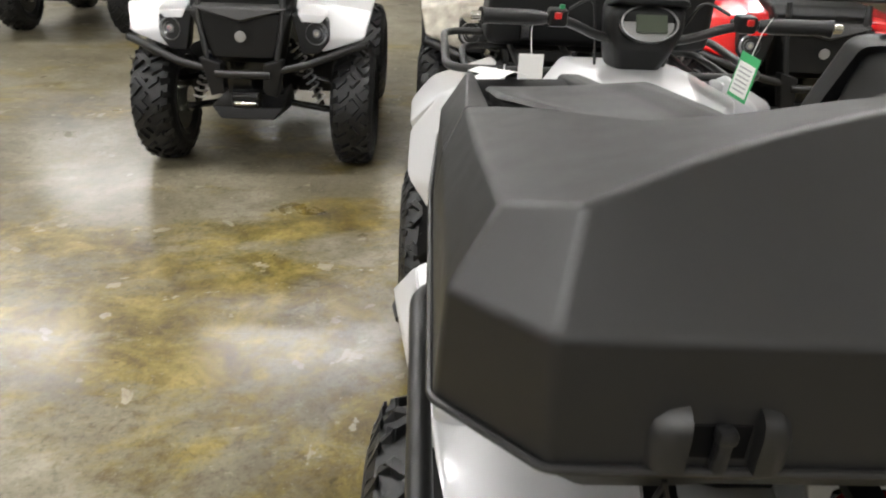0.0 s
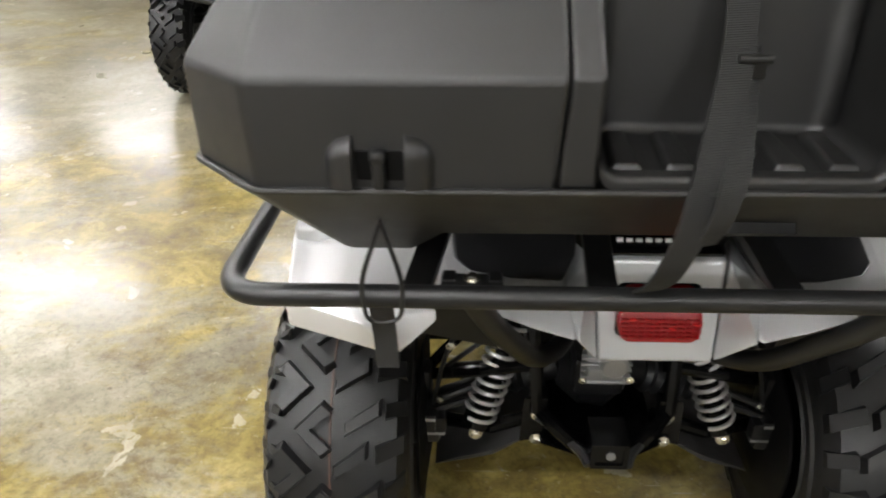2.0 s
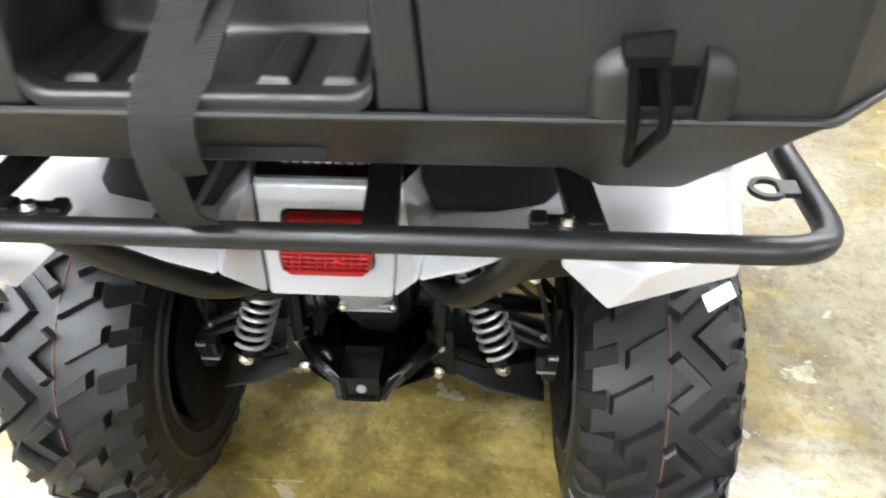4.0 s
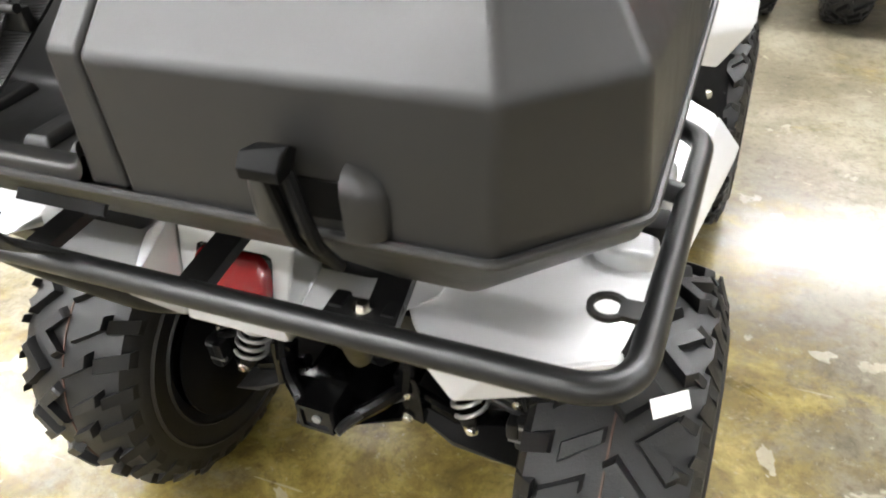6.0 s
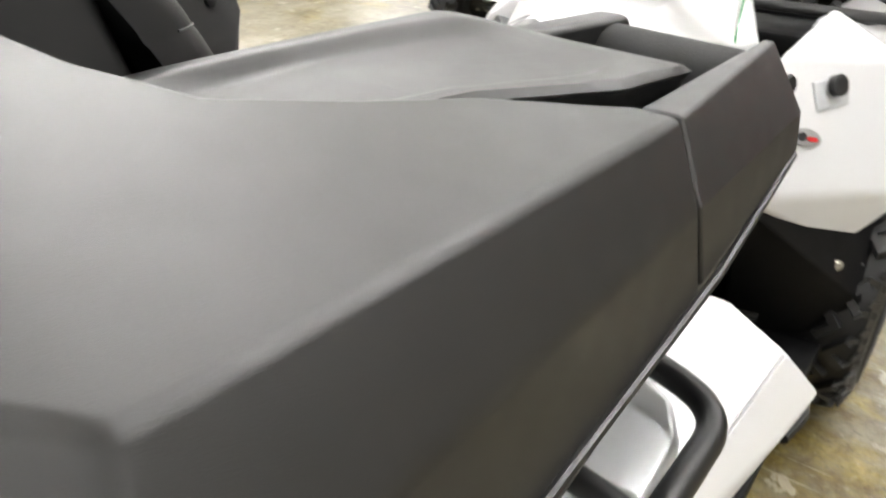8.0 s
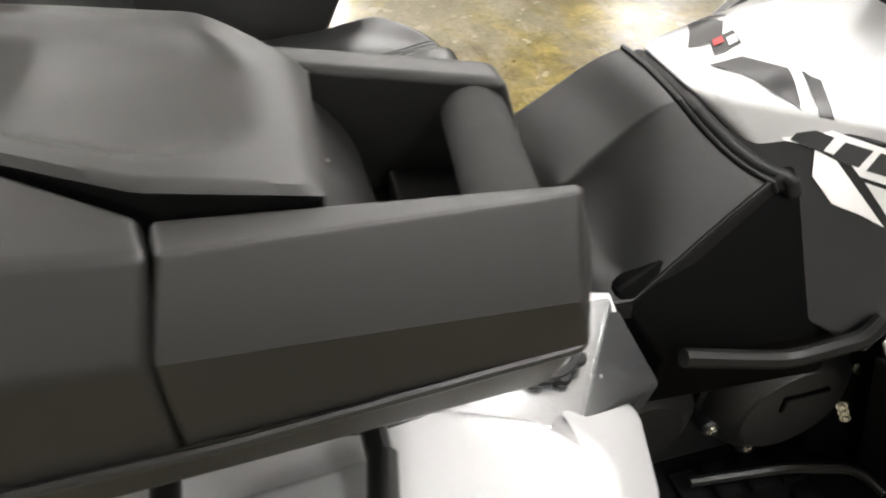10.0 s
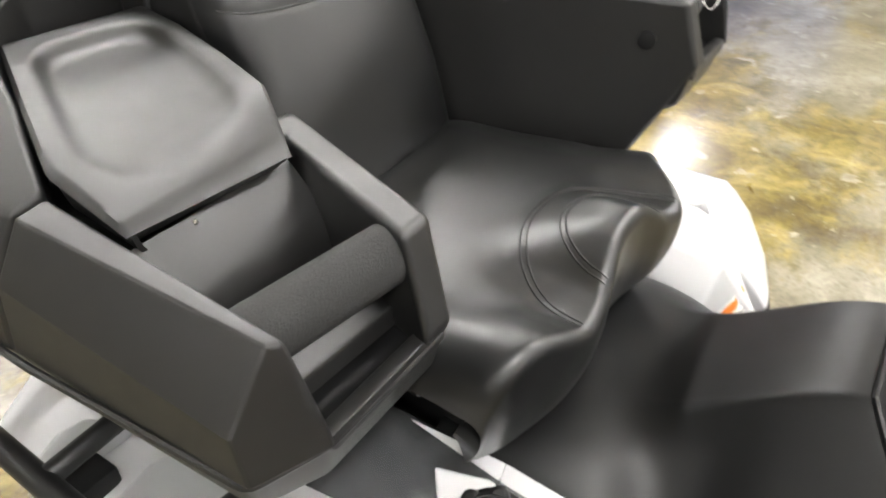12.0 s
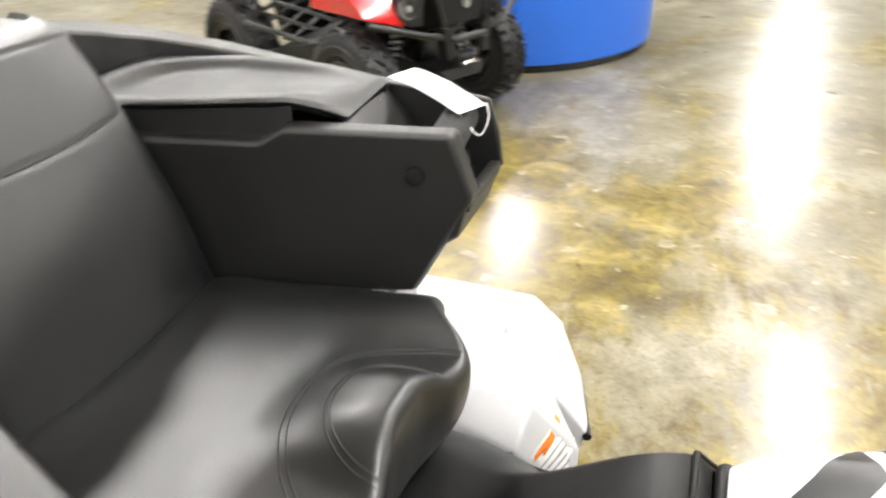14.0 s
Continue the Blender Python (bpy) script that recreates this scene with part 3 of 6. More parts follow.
        lip = hull(f([(0.283, 0.248, 0.852), (0.374, 0.224, 0.843), (0.49, 0.288, 0.835), (0.282, 0.242, 0.836), (0.335, 0.222, 0.793), (0.492, 0.296, 0.784), (0.3, 0.27, 0.85), (0.49, 0.31, 0.83)]), 0.004)
        fl = hull(f([(0.505, 0.4, 0.85), (0.53, 0.846, 0.834), (0.514, 0.43, 0.8), (0.572, 0.89, 0.757), (0.55, 0.893, 0.75), (0.49, 0.42, 0.8), (0.5, 0.84, 0.8)]), 0.006)
        front = hull(f([(0.53, 0.846, 0.834), (0.45, 0.868, 0.862), (0.38, 0.82, 0.874), (0.572, 0.888, 0.757), (0.44, 0.95, 0.755), (0.32 if s > 0 else 0.325, 0.985, 0.755), (0.4, 0.962, 0.756), (0.5, 0.9, 0.62), (0.33, 0.95, 0.62), (0.4, 0.84, 0.7)]), 0.02, 4)
        fender = part("rear_fender", merge(top, lip, fl, front), WHITE, q, "pearl white rear fender", 40)
        for rim_pts in ([(0.5, 0.526), (0.44, 0.521), (0.405, 0.537), (0.398, 0.65), (0.43, 0.672), (0.47, 0.655), (0.497, 0.61)], [(0.5, 0.411), (0.465, 0.4), (0.436, 0.41), (0.412, 0.46), (0.5, 0.452)]):
            pad = hull(f([(x, y, 0.886 - 0.1 * max(0.0, x - 0.42)) for x, y in rim_pts] + [(x, y, 0.845) for x, y in rim_pts]), 0.01, 3)
            part("fender_pad", pad, SILVER, fender, "silver raised fender pad")
        part("fender_edge_trim", tube(rounded_path(f([(0.555, 0.8, 0.75), (0.568, 0.885, 0.738), (0.44, 0.945, 0.735), (0.33, 0.95 if s > 0 else 0.978, 0.735)]), 0.04, 5), 0.007, 8), TRIM_BLACK, fender, "thin black edge trim")
        part("fender_pocket", box((0.05, 0.045, 0.03), (s * 0.482, 0.478, 0.868), 0.008), TRIM_BLACK, fender)
        part("wheel_arch_liner", hull(f([(0.2, 0.32, 0.8), (0.5, 0.32, 0.8), (0.2, 0.9, 0.8), (0.5, 0.86, 0.8), (0.2, 0.36, 0.7), (0.2, 0.86, 0.6), (0.24, 0.86, 0.6)])), TRIM_BLACK, q)

    # suspension, axle and hitch
    for s in (-1, 1):
        a, b = (s * 0.145, 0.6, 0.63), (s * 0.232, 0.53, 0.375)
        sh = part("shock_absorber", merge(rod(a, b, 0.014), rod(Vector(a).lerp(Vector(b), 0.55), b, 0.019), rod(Vector(a).lerp(Vector(b), 0.93), Vector(a).lerp(Vector(b), 1.0), 0.028)), FRAME_BLACK, q)
        part("coil_spring", coil(Vector(a).lerp(Vector(b), 0.08), Vector(a).lerp(Vector(b), 0.93), 0.0305, 0.0041, 12), SPRING, sh, "silver coil spring")
        part("shock_bolt", bolt(Vector(b) + Vector((0, -0.02, -0.005)), 0.009, (0, -1, 0)), CHROME, sh)
        for y in (0.54, 0.72):
            part("suspension_arm", tube([(s * 0.1, y, 0.4), (s * 0.2, y - 0.01, 0.37), (s * 0.345, 0.62, 0.31)], 0.014, 10), FRAME_BLACK, q)
            part("suspension_arm", tube([(s * 0.11, y, 0.52), (s * 0.22, y, 0.5), (s * 0.345, 0.63, 0.41)], 0.012, 10), FRAME_BLACK, q)
        part("arm_guard", hull([(s * 0.105, 0.52, 0.372), (s * 0.2, 0.5, 0.335), (s * 0.315, 0.55, 0.238), (s * 0.315, 0.7, 0.238), (s * 0.105, 0.72, 0.372), (s * 0.2, 0.5, 0.322), (s * 0.3, 0.54, 0.258)], 0.003), GUARD, q, "scuffed grey suspension arm guard")
        part("hub_carrier", merge(lathe([(0.07, 0), (0.075, 0.03), (0.05, 0.05)], 20, pose(s * 0.33, 0.63, 0.32, 0, 90 * s, 0)), box((0.03, 0.05, 0.18), (s * 0.335, 0.6, 0.37), 0.008)), DARKCAST, q)
        part("caliper_bolt", bolt((s * 0.33, 0.545, 0.33), 0.008, (0, -1, 0)), CHROME, q)
        part("drive_shaft", tube([(s * 0.07, 0.66, 0.42), (s * 0.33, 0.64, 0.33)], [0.03, 0.02], 12), RUBBER, q)
        part("frame_rail", tube(rounded_path([(s * 0.115, 0.5, 0.44), (s * 0.09, 0.47, 0.43), (s * 0.032, 0.43, 0.4), (s * 0.03, 0.42, 0.4)], 0.02, 4), 0.013, 8), FRAME_BLACK, q)
        part("frame_rail", tube([(s * 0.12, 0.5, 0.44), (s * 0.13, 0.56, 0.62), (s * 0.1, 0.62, 0.74)], 0.014, 8), FRAME_BLACK, q)
        for z in (0.433, 0.372):
            part("frame_bolt", bolt((s * 0.118, 0.498, z), 0.0085, (0, -1, 0)), CHROME, q)
        part("brake_hose", tube([(s * 0.08, 0.56, 0.6), (s * 0.2, 0.6, 0.54), (s * 0.3, 0.6, 0.45)], 0.005, 6), RUBBER, q)
    part("skid_plate", hull([(-0.12, 0.5, 0.36), (0.12, 0.5, 0.36), (-0.05, 0.43, 0.4), (0.05, 0.43, 0.4), (-0.13, 0.75, 0.33), (0.13, 0.75, 0.33), (0.12, 0.5, 0.375), (-0.12, 0.5, 0.375)], 0.003), FRAME_BLACK, q)
    part("differential", merge(lathe([(0.05, -0.07), (0.085, -0.03), (0.09, 0.02), (0.06, 0.06)], 24, pose(0, 0.66, 0.43, 0, 90, 0)), box((0.1, 0.09, 0.09), (0, 0.6, 0.47), 0.015)), DARKCAST, q)
    case = merge(box((0.075, 0.05, 0.1), (0.0, 0.54, 0.545), 0.01), box((0.05, 0.02, 0.03), (0.005, 0.51, 0.57), 0.006), box((0.03, 0.02, 0.02), (-0.02, 0.51, 0.53), 0.004),
                 lathe([(0.026, 0), (0.026, 0.012), (0.02, 0.018)], 18, pose(0.012, 0.516, 0.545, 90, 0, 0)), rod((-0.045, 0.52, 0.6), (0.045, 0.52, 0.6), 0.012))
    gear = part("rear_gearcase", case, CAST, q, "cast aluminium gear case")
    for k in range(5):
        part("case_fin", box((0.09, 0.012, 0.004), (0.0, 0.517, 0.5 + 0.014 * k), 0.001, 1), CAST, gear)
    for x, z in ((-0.04, 0.505), (0.044, 0.508), (-0.04, 0.585), (0.044, 0.585)):
        part("case_bolt", bolt((x, 0.512, z), 0.005, (0, -1, 0)), CHROME, gear)
    for s in (-1, 1):
        cal = part("brake_caliper", merge(box((0.035, 0.05, 0.075), (s * 0.318, 0.55, 0.36), 0.01), box((0.022, 0.03, 0.04), (s * 0.3, 0.535, 0.375), 0.006)), DARKCAST, q, "dark cast brake caliper")
        for z in (0.35, 0.385):
            part("caliper_pin", rod((s * 0.292, 0.53, z), (s * 0.335, 0.53, z), 0.006), CAST, cal)
        part("hub_shield", lathe([(0.163, 0.0), (0.163, 0.006), (0.12, 0.012), (0.07, 0.02)], 32, pose(s * 0.342, 0.612, 0.319, 0, -90 * s, 0)), GUARD_BLACK, q, "black hub shield")
        boot = [(0.036 - 0.012 * (k / 9) + (0.004 if k % 2 else -0.003), 0.012 * k) for k in range(10)]
        part("axle_boot", lathe(boot, 18, Matrix.Translation((s * 0.1, 0.65, 0.41)) @ Vector((s, 0, -0.35)).to_track_quat("Z", "Y").to_matrix().to_4x4()), RUBBER, q)
        link_a = part("stabiliser_link", rod((s * 0.17, 0.6, 0.47), (s * 0.3, 0.62, 0.44), 0.008), STEEL_BLACK, q)
        part("link_end", bolt((s * 0.3, 0.605, 0.44), 0.008, (s, -0.6, 0)), CHROME, link_a)
        part("arm_bracket", hull([(s * 0.1, 0.5, 0.47), (s * 0.145, 0.5, 0.47), (s * 0.1, 0.5, 0.37), (s * 0.15, 0.5, 0.36), (s * 0.1, 0.53, 0.47), (s * 0.145, 0.53, 0.36)], 0.003), FRAME_BLACK, q)
        part("brake_hose", tube(rounded_path([(s * 0.1, 0.62, 0.68), (s * 0.24, 0.58, 0.62), (s * 0.29, 0.57, 0.52), (s * 0.315, 0.555, 0.4)], 0.05, 5), 0.0045, 6), RUBBER, q)
        part("hose_clip", bolt((s * 0.28, 0.56, 0.54), 0.006, (0, -1, 0)), CHROME, q)
    hitch = bmesh.new()
    o = [(-0.032, -0.028), (0.032, -0.028), (0.032, 0.028), (-0.032, 0.028)]
    i2 = [(-0.024, -0.02), (0.024, -0.02), (0.024, 0.02), (-0.024, 0.02)]
    ring = [[hitch.verts.new((a, y, 0.43 + b)) for a, b in sq] for y, sq in ((0.40, o), (0.47, o), (0.47, i2), (0.40, i2))]
    for u, v in zip(ring, ring[1:] + ring[:1]):
        for k in range(4):
            hitch.faces.new((u[k], u[(k + 1) % 4], v[(k + 1) % 4], v[k]))
    for s in (-1, 1):
        part("hitch_stay", tube(rounded_path([(s * 0.118, 0.496, 0.43), (s * 0.085, 0.47, 0.425), (s * 0.042, 0.425, 0.41), (s * 0.034, 0.405, 0.405)], 0.03, 5), 0.0085, 8), STEEL_BLACK, q)
        for k in (0, 1):
            part("sway_bar", rod((s * (0.17 + 0.02 * k), 0.57 - 0.02 * k, 0.47 - 0.03 * k), (s * (0.3 + 0.01 * k), 0.55, 0.42 - 0.028 * k), 0.0065), STEEL_BLACK, q)
            part("sway_bolt", bolt((s * (0.302 + 0.01 * k), 0.545, 0.42 - 0.028 * k), 0.006, (s * 0.3, -1, 0)), CHROME, q)
    part("hitch_receiver", merge(hitch, box((0.056, 0.012, 0.048), (0, 0.41, 0.43), 0.002)), FRAME_BLACK, q, "gloss black hitch receiver")
    part("hitch_hole", lathe([(0.008, 0), (0.008, 0.004)], 14, pose(0.002, 0.4045, 0.43, 90, 0, 0)), CAST, q)
    part("frame_crossmember", tube([(-0.14, 0.58, 0.63), (0.14, 0.58, 0.63)], 0.016, 10), FRAME_BLACK, q)
    part("chassis", hull([(-0.13, 0.62, 0.75), (0.13, 0.62, 0.75), (-0.13, 0.62, 0.5), (0.13, 0.62, 0.5), (-0.15, 1.6, 0.75), (0.15, 1.6, 0.75), (-0.15, 1.6, 0.28), (0.15, 1.6, 0.28), (-0.13, 0.8, 0.28), (0.13, 0.8, 0.28)], 0.01), FRAME_BLACK, q)
    part("tyre_label", plate([(0.5135, 0.4472, 0.6178), (0.5579, 0.4731, 0.6254), (0.5659, 0.4552, 0.6117), (0.5229, 0.4282, 0.6031)], 0.002), PAPER, q, "white paper tyre label")

    # side panels, filler cap
    for s in (-1, 1):
        f = lambda pts: [(s * x, y, z) for x, y, z in pts]
        back = 0.0 if s > 0 else 0.055
        sp = hull(f([(x, y - back if y > 0.9 else y, z) for x, y, z in [(0.24, 0.55, 0.893), (0.35, 0.55, 0.881), (0.24, 0.71, 0.884), (0.355, 0.7, 0.87), (0.245, 0.968, 0.856), (0.298, 1.03, 0.738), (0.32, 0.985, 0.755), (0.4, 0.86, 0.845), (0.33, 0.95, 0.62), (0.27, 1.03, 0.62), (0.2, 0.72, 0.7), (0.2, 0.96, 0.8)]]), 0.006)
        part("side_panel", sp, SILVER_METAL if s > 0 else WHITE, q, "silver side panel below the saddle" if s > 0 else "pearl white side panel below the saddle")
        f2 = f if s > 0 else (lambda pts: [(-x * 0.8, y, z - 0.05) for x, y, z in pts])
        lower = hull(f2([(0.225, 0.985, 0.835), (0.16, 1.25, 0.93), (0.235, 1.0, 0.8), (0.27, 1.05, 0.74), (0.3, 1.3, 0.75), (0.26, 1.05, 0.64), (0.29, 1.3, 0.66), (0.1, 1.0, 0.6), (0.1, 1.3, 0.6), (0.1, 1.3, 0.9), (0.1, 1.0, 0.83)]), 0.008)
        part("lower_side_cover", lower, DEEP_BLACK, q, "satin black side cover")
    cap_m = Matrix.Translation((0.31, 0.855, 0.868)) @ Vector((0.5, 0.12, 0.86)).to_track_quat("Z", "Y").to_matrix().to_4x4()
    well = [(0.287, 0.774, 0.888), (0.326, 0.806, 0.861), (0.354, 0.85, 0.838), (0.341, 0.918, 0.836), (0.304, 0.9, 0.86), (0.279, 0.88, 0.878), (0.27, 0.83, 0.888)]
    deep = Vector((0.5, 0.12, 0.86)) * -0.03
    part("filler_surround", hull(well + [tuple(Vector(p) + deep) for p in well], 0.004, 3), WHITE, q, "pearl white facet round the filler cap")
    part("filler_collar", lathe([(0.044, -0.012), (0.043, 0.0), (0.039, 0.002), (0.036, -0.004)], 36, cap_m), TRIM_BLACK, q)
    for s in (1,):
        lip = [(s * x, y, z) for x, y, z in ((0.246, 0.7, 0.884), (0.238, 0.83, 0.879), (0.238, 0.9, 0.872), (0.243, 0.967, 0.858))]
        low = [(x + s * 0.02, y + 0.002, z - 0.012) for x, y, z in lip]
        for a, b, c, d in zip(lip, lip[1:], low[1:], low):
            slab_pts = [Vector(p) for p in (a, b, c, d)]
            part("panel_lip", hull([tuple(p) for p in slab_pts] + [tuple(p - Vector((s * 0.006, 0, 0.02))) for p in slab_pts], 0.002), WHITE, q)
    capm = lathe([(0.036, -0.008), (0.037, 0.016), (0.034, 0.02), (0.028, 0.02), (0.027, 0.016), (0.02, 0.016), (0.019, 0.019), (0.011, 0.019), (0.01, 0.016), (0.003, 0.016)], 32, cap_m)
    cap = part("filler_cap", capm, TRIM_BLACK, q, "black ribbed fuel filler cap")
    part("cap_disc", lathe([(0.026, 0.0155), (0.026, 0.0175), (0.019, 0.0175), (0.0185, 0.0165), (0.0135, 0.0165), (0.013, 0.0195), (0.003, 0.0195)], 32, cap_m), CAST, cap, "grey ringed cap centre")
    for k in range(8):
        a = 2 * math.pi * k / 8
        c = cap_m @ Vector((0.035 * math.cos(a), 0.035 * math.sin(a), 0.006))
        part("grip_lobe", lathe([(0.01, -0.014), (0.01, 0.009), (0.006, 0.012)], 10, Matrix.Translation(c) @ cap_m.to_3x3().to_4x4()), TRIM_BLACK, cap)

    # saddle: lofted along y, a creased bridge towards the tank
    def saddle(u, v):
        a = u * 2 - 1
        aa = abs(a)
        t = max(0.0, (aa - 0.4) / 0.6)
        y = 0.74 + v * (0.39 + 0.1 * t)
        rise = max(0.0, min(1.0, (y - 0.9 - 0.06 * t) / 0.22))
        rise = rise * rise * (3 - 2 * rise)
        ztop = 0.896 + 0.108 * rise
        if y < 1.01:
            k = (y - 0.74) / 0.27
            xl, zl = 0.245 - 0.015 * k, 0.862 - 0.05 * k
        else:
            k = min(1.0, (y - 1.01) / 0.21)
            xl, zl = 0.23 - 0.055 * k, 0.812 + 0.12 * k
        if a < 0:
            xl, zl = xl * 0.84, zl - 0.035
        flat = 0.088 - 0.012 * rise
        if aa < 0.4:
            x, z = flat * aa / 0.4, ztop - 0.004 * (aa / 0.4) ** 2
        else:
            soft_t = t + (1 - rise) * 0.35 * t * (1 - t)
            hollow = 0.022 * math.exp(-((y - 0.985) / 0.05) ** 2) * math.sin(t * math.pi) ** 2
            puff = 0.011 * math.exp(-((y - 0.86) / 0.075) ** 2) * math.sin(t * math.pi)
            x = flat + (xl - flat) * soft_t
            z = ztop - 0.004 + (zl - ztop + 0.004) * (t * (0.55 + 0.45 * rise) + (0.45 - 0.45 * rise) * t * t) - hollow + puff
        if v > 0.95:
            z -= 0.014 * ((v - 0.95) / 0.05) ** 2
        if t > 0.93:
            z -= 0.012 * ((t - 0.93) / 0.07) ** 2
        return Vector((0.01 + math.copysign(x, a), y, z))
    sad = part("saddle", grid(saddle, 80, 60, 0.02), SADDLE_VINYL, q, "black vinyl rider saddle", 50)
    part("saddle_piping", tube([saddle(k / 60, 0.955) + Vector((0, 0.001, 0.002)) for k in range(61)], 0.0038, 8), SADDLE_VINYL, sad)
    for u in (0.022, 0.978):
        part("saddle_piping", tube([saddle(u, k / 60) + Vector((0, 0, 0.001)) for k in range(61)], 0.0034, 8), SADDLE_VINYL, sad)
    part("saddle_collar", tube([saddle(k / 60, 1.0) + Vector((0, 0.012, -0.002)) for k in range(61)], 0.0105, 12), TRIM_BLACK, q, "black collar between saddle and tank")
    part("saddle_base", hull([(-0.19, 0.74, 0.8), (0.19, 0.74, 0.8), (-0.12, 1.2, 0.88), (0.12, 1.2, 0.88), (-0.17, 0.74, 0.7), (0.17, 0.74, 0.7), (-0.17, 1.24, 0.7), (0.17, 1.24, 0.7)], 0.01), TRIM_BLACK, q)

    # tank cover, decals
    tc = [(-0.085, 1.165, 1.0), (0.085, 1.165, 1.0), (-0.06, 1.137, 1.003), (0.06, 1.137, 1.003), (-0.12, 1.5, 1.04), (0.12, 1.5, 1.04), (-0.26, 1.5, 0.97), (0.26, 1.5, 0.97),
          (-0.15, 1.25, 0.9), (0.15, 1.25, 0.9), (-0.28, 1.5, 0.85), (0.28, 1.5, 0.85), (-0.14, 1.8, 1.0), (0.14, 1.8, 1.0), (-0.1, 1.8, 0.8), (0.1, 1.8, 0.8)]
    part("tank_cover", hull(tc, 0.02, 3), WHITE, q, "pearl white tank cover", 40)
    for s in (-1, 1):
        f = lambda pts: [(s * x, y, z) for x, y, z in pts]
        face = f([(0.041, 1.155, 0.994), (0.296, 1.477, 0.946), (0.335, 1.297, 0.75), (0.244, 1.204, 0.785), (0.127, 1.174, 0.904)])
        back = [(x - s * 0.05, y + 0.03, z - 0.02) for x, y, z in face]
        side = part("tank_side_cover", hull(face + back, 0.004), TRIM_BLACK, q, "satin black tank side cover with white graphics")
        out = Vector((s * 0.688, -0.461, 0.56))
        lift = lambda pts, d: [Vector(p) + out * d for p in f(pts)]
        for pts in [[(0.051, 1.170, 0.994), (0.106, 1.246, 0.989), (0.115, 1.252, 0.983), (0.090, 1.211, 0.979), (0.064, 1.175, 0.982)], [(0.098, 1.225, 0.981), (0.139, 1.275, 0.973), (0.276, 1.442, 0.942), (0.286, 1.420, 0.911), (0.202, 1.316, 0.928), (0.183, 1.306, 0.943), (0.151, 1.268, 0.951), (0.136, 1.245, 0.952)], [(0.159, 1.275, 0.948), (0.179, 1.295, 0.940), (0.251, 1.332, 0.882), (0.231, 1.311, 0.890), (0.207, 1.284, 0.896), (0.177, 1.268, 0.921)], [(0.209, 1.320, 0.923), (0.288, 1.417, 0.906), (0.301, 1.378, 0.858), (0.278, 1.352, 0.866)]]:
            part("white_graphic", plate(lift(pts, 0.0015), 0.001), DECAL_WHITE, side)
        for pts in [[(0.136, 1.267, 0.970), (0.161, 1.296, 0.963), (0.165, 1.281, 0.946), (0.138, 1.251, 0.954)], [(0.170, 1.306, 0.960), (0.191, 1.332, 0.956), (0.195, 1.315, 0.937), (0.173, 1.289, 0.942)], [(0.196, 1.339, 0.955), (0.219, 1.367, 0.950), (0.223, 1.350, 0.931), (0.201, 1.322, 0.935)], [(0.223, 1.372, 0.949), (0.231, 1.381, 0.947), (0.235, 1.365, 0.929), (0.228, 1.356, 0.930)], [(0.235, 1.386, 0.946), (0.256, 1.412, 0.941), (0.259, 1.398, 0.926), (0.239, 1.370, 0.928)], [(0.261, 1.418, 0.941), (0.276, 1.438, 0.938), (0.280, 1.425, 0.922), (0.263, 1.403, 0.925)]]:
            part("lettering_bar", plate(lift(pts, 0.0028), 0.001), DECAL_BLACK, side)
        part("red_graphic", plate(lift([(0.226, 1.346, 0.925), (0.257, 1.386, 0.919), (0.260, 1.382, 0.913), (0.227, 1.341, 0.918)], 0.0028), 0.001), DECAL_RED, side)
        if s > 0:
            part("knee_panel_rail", tube(rounded_path(f([(0.3, 1.05, 0.78), (0.315, 1.2, 0.745), (0.33, 1.29, 0.775), (0.325, 1.31, 0.8)]), 0.03, 4), 0.012, 8), TRIM_BLACK, q)

    # front fenders, mud guards
    for s in (-1, 1):
        f = lambda pts: [(s * x, y, z) for x, y, z in pts]
        inner = hull(f([(0.305, 1.462, 0.96), (0.335, 1.3, 0.755), (0.31, 1.5, 0.6), (0.468, 1.583, 0.548), (0.572, 1.75, 0.64), (0.565, 1.83, 0.75), (0.47, 1.75, 0.9), (0.32, 1.75, 0.98), (0.3, 1.9, 0.9), (0.5, 1.95, 0.82)]), 0.015, 2)
        front = hull(f([(0.3, 1.7, 0.97), (0.47, 1.75, 0.9), (0.568, 1.83, 0.78), (0.57, 2.1, 0.77), (0.5, 2.25, 0.82), (0.28, 2.25, 0.9), (0.3, 1.7, 0.86), (0.53, 1.84, 0.72), (0.53, 2.1, 0.72)]), 0.02, 2)
        fen = part("front_fender", merge(inner, front), WHITE, q, "pearl white front fender", 30)
        mud = hull(f([(0.28, 1.52, 0.6), (0.312, 1.52, 0.545), (0.468, 1.565, 0.53), (0.572, 1.815, 0.54), (0.33, 1.32, 0.74), (0.3, 1.5, 0.33), (0.45, 1.56, 0.33), (0.565, 1.63, 0.4), (0.3, 1.54, 0.33), (0.57, 1.8, 0.5)]), 0.006)
        guard = part("mud_guard", mud, GUARD_BLACK, q, "black plastic mud guard")
        for p in ((0.312, 1.53, 0.553), (0.444, 1.556, 0.525), (0.572, 1.822, 0.535), (0.56, 1.7, 0.5)):
            part("guard_bolt", bolt(laid_on(guard, [(s * p[0], p[1], p[2])], 0.001)[0], 0.008, (s * 0.5, -1, 0.3)), CHROME, guard)
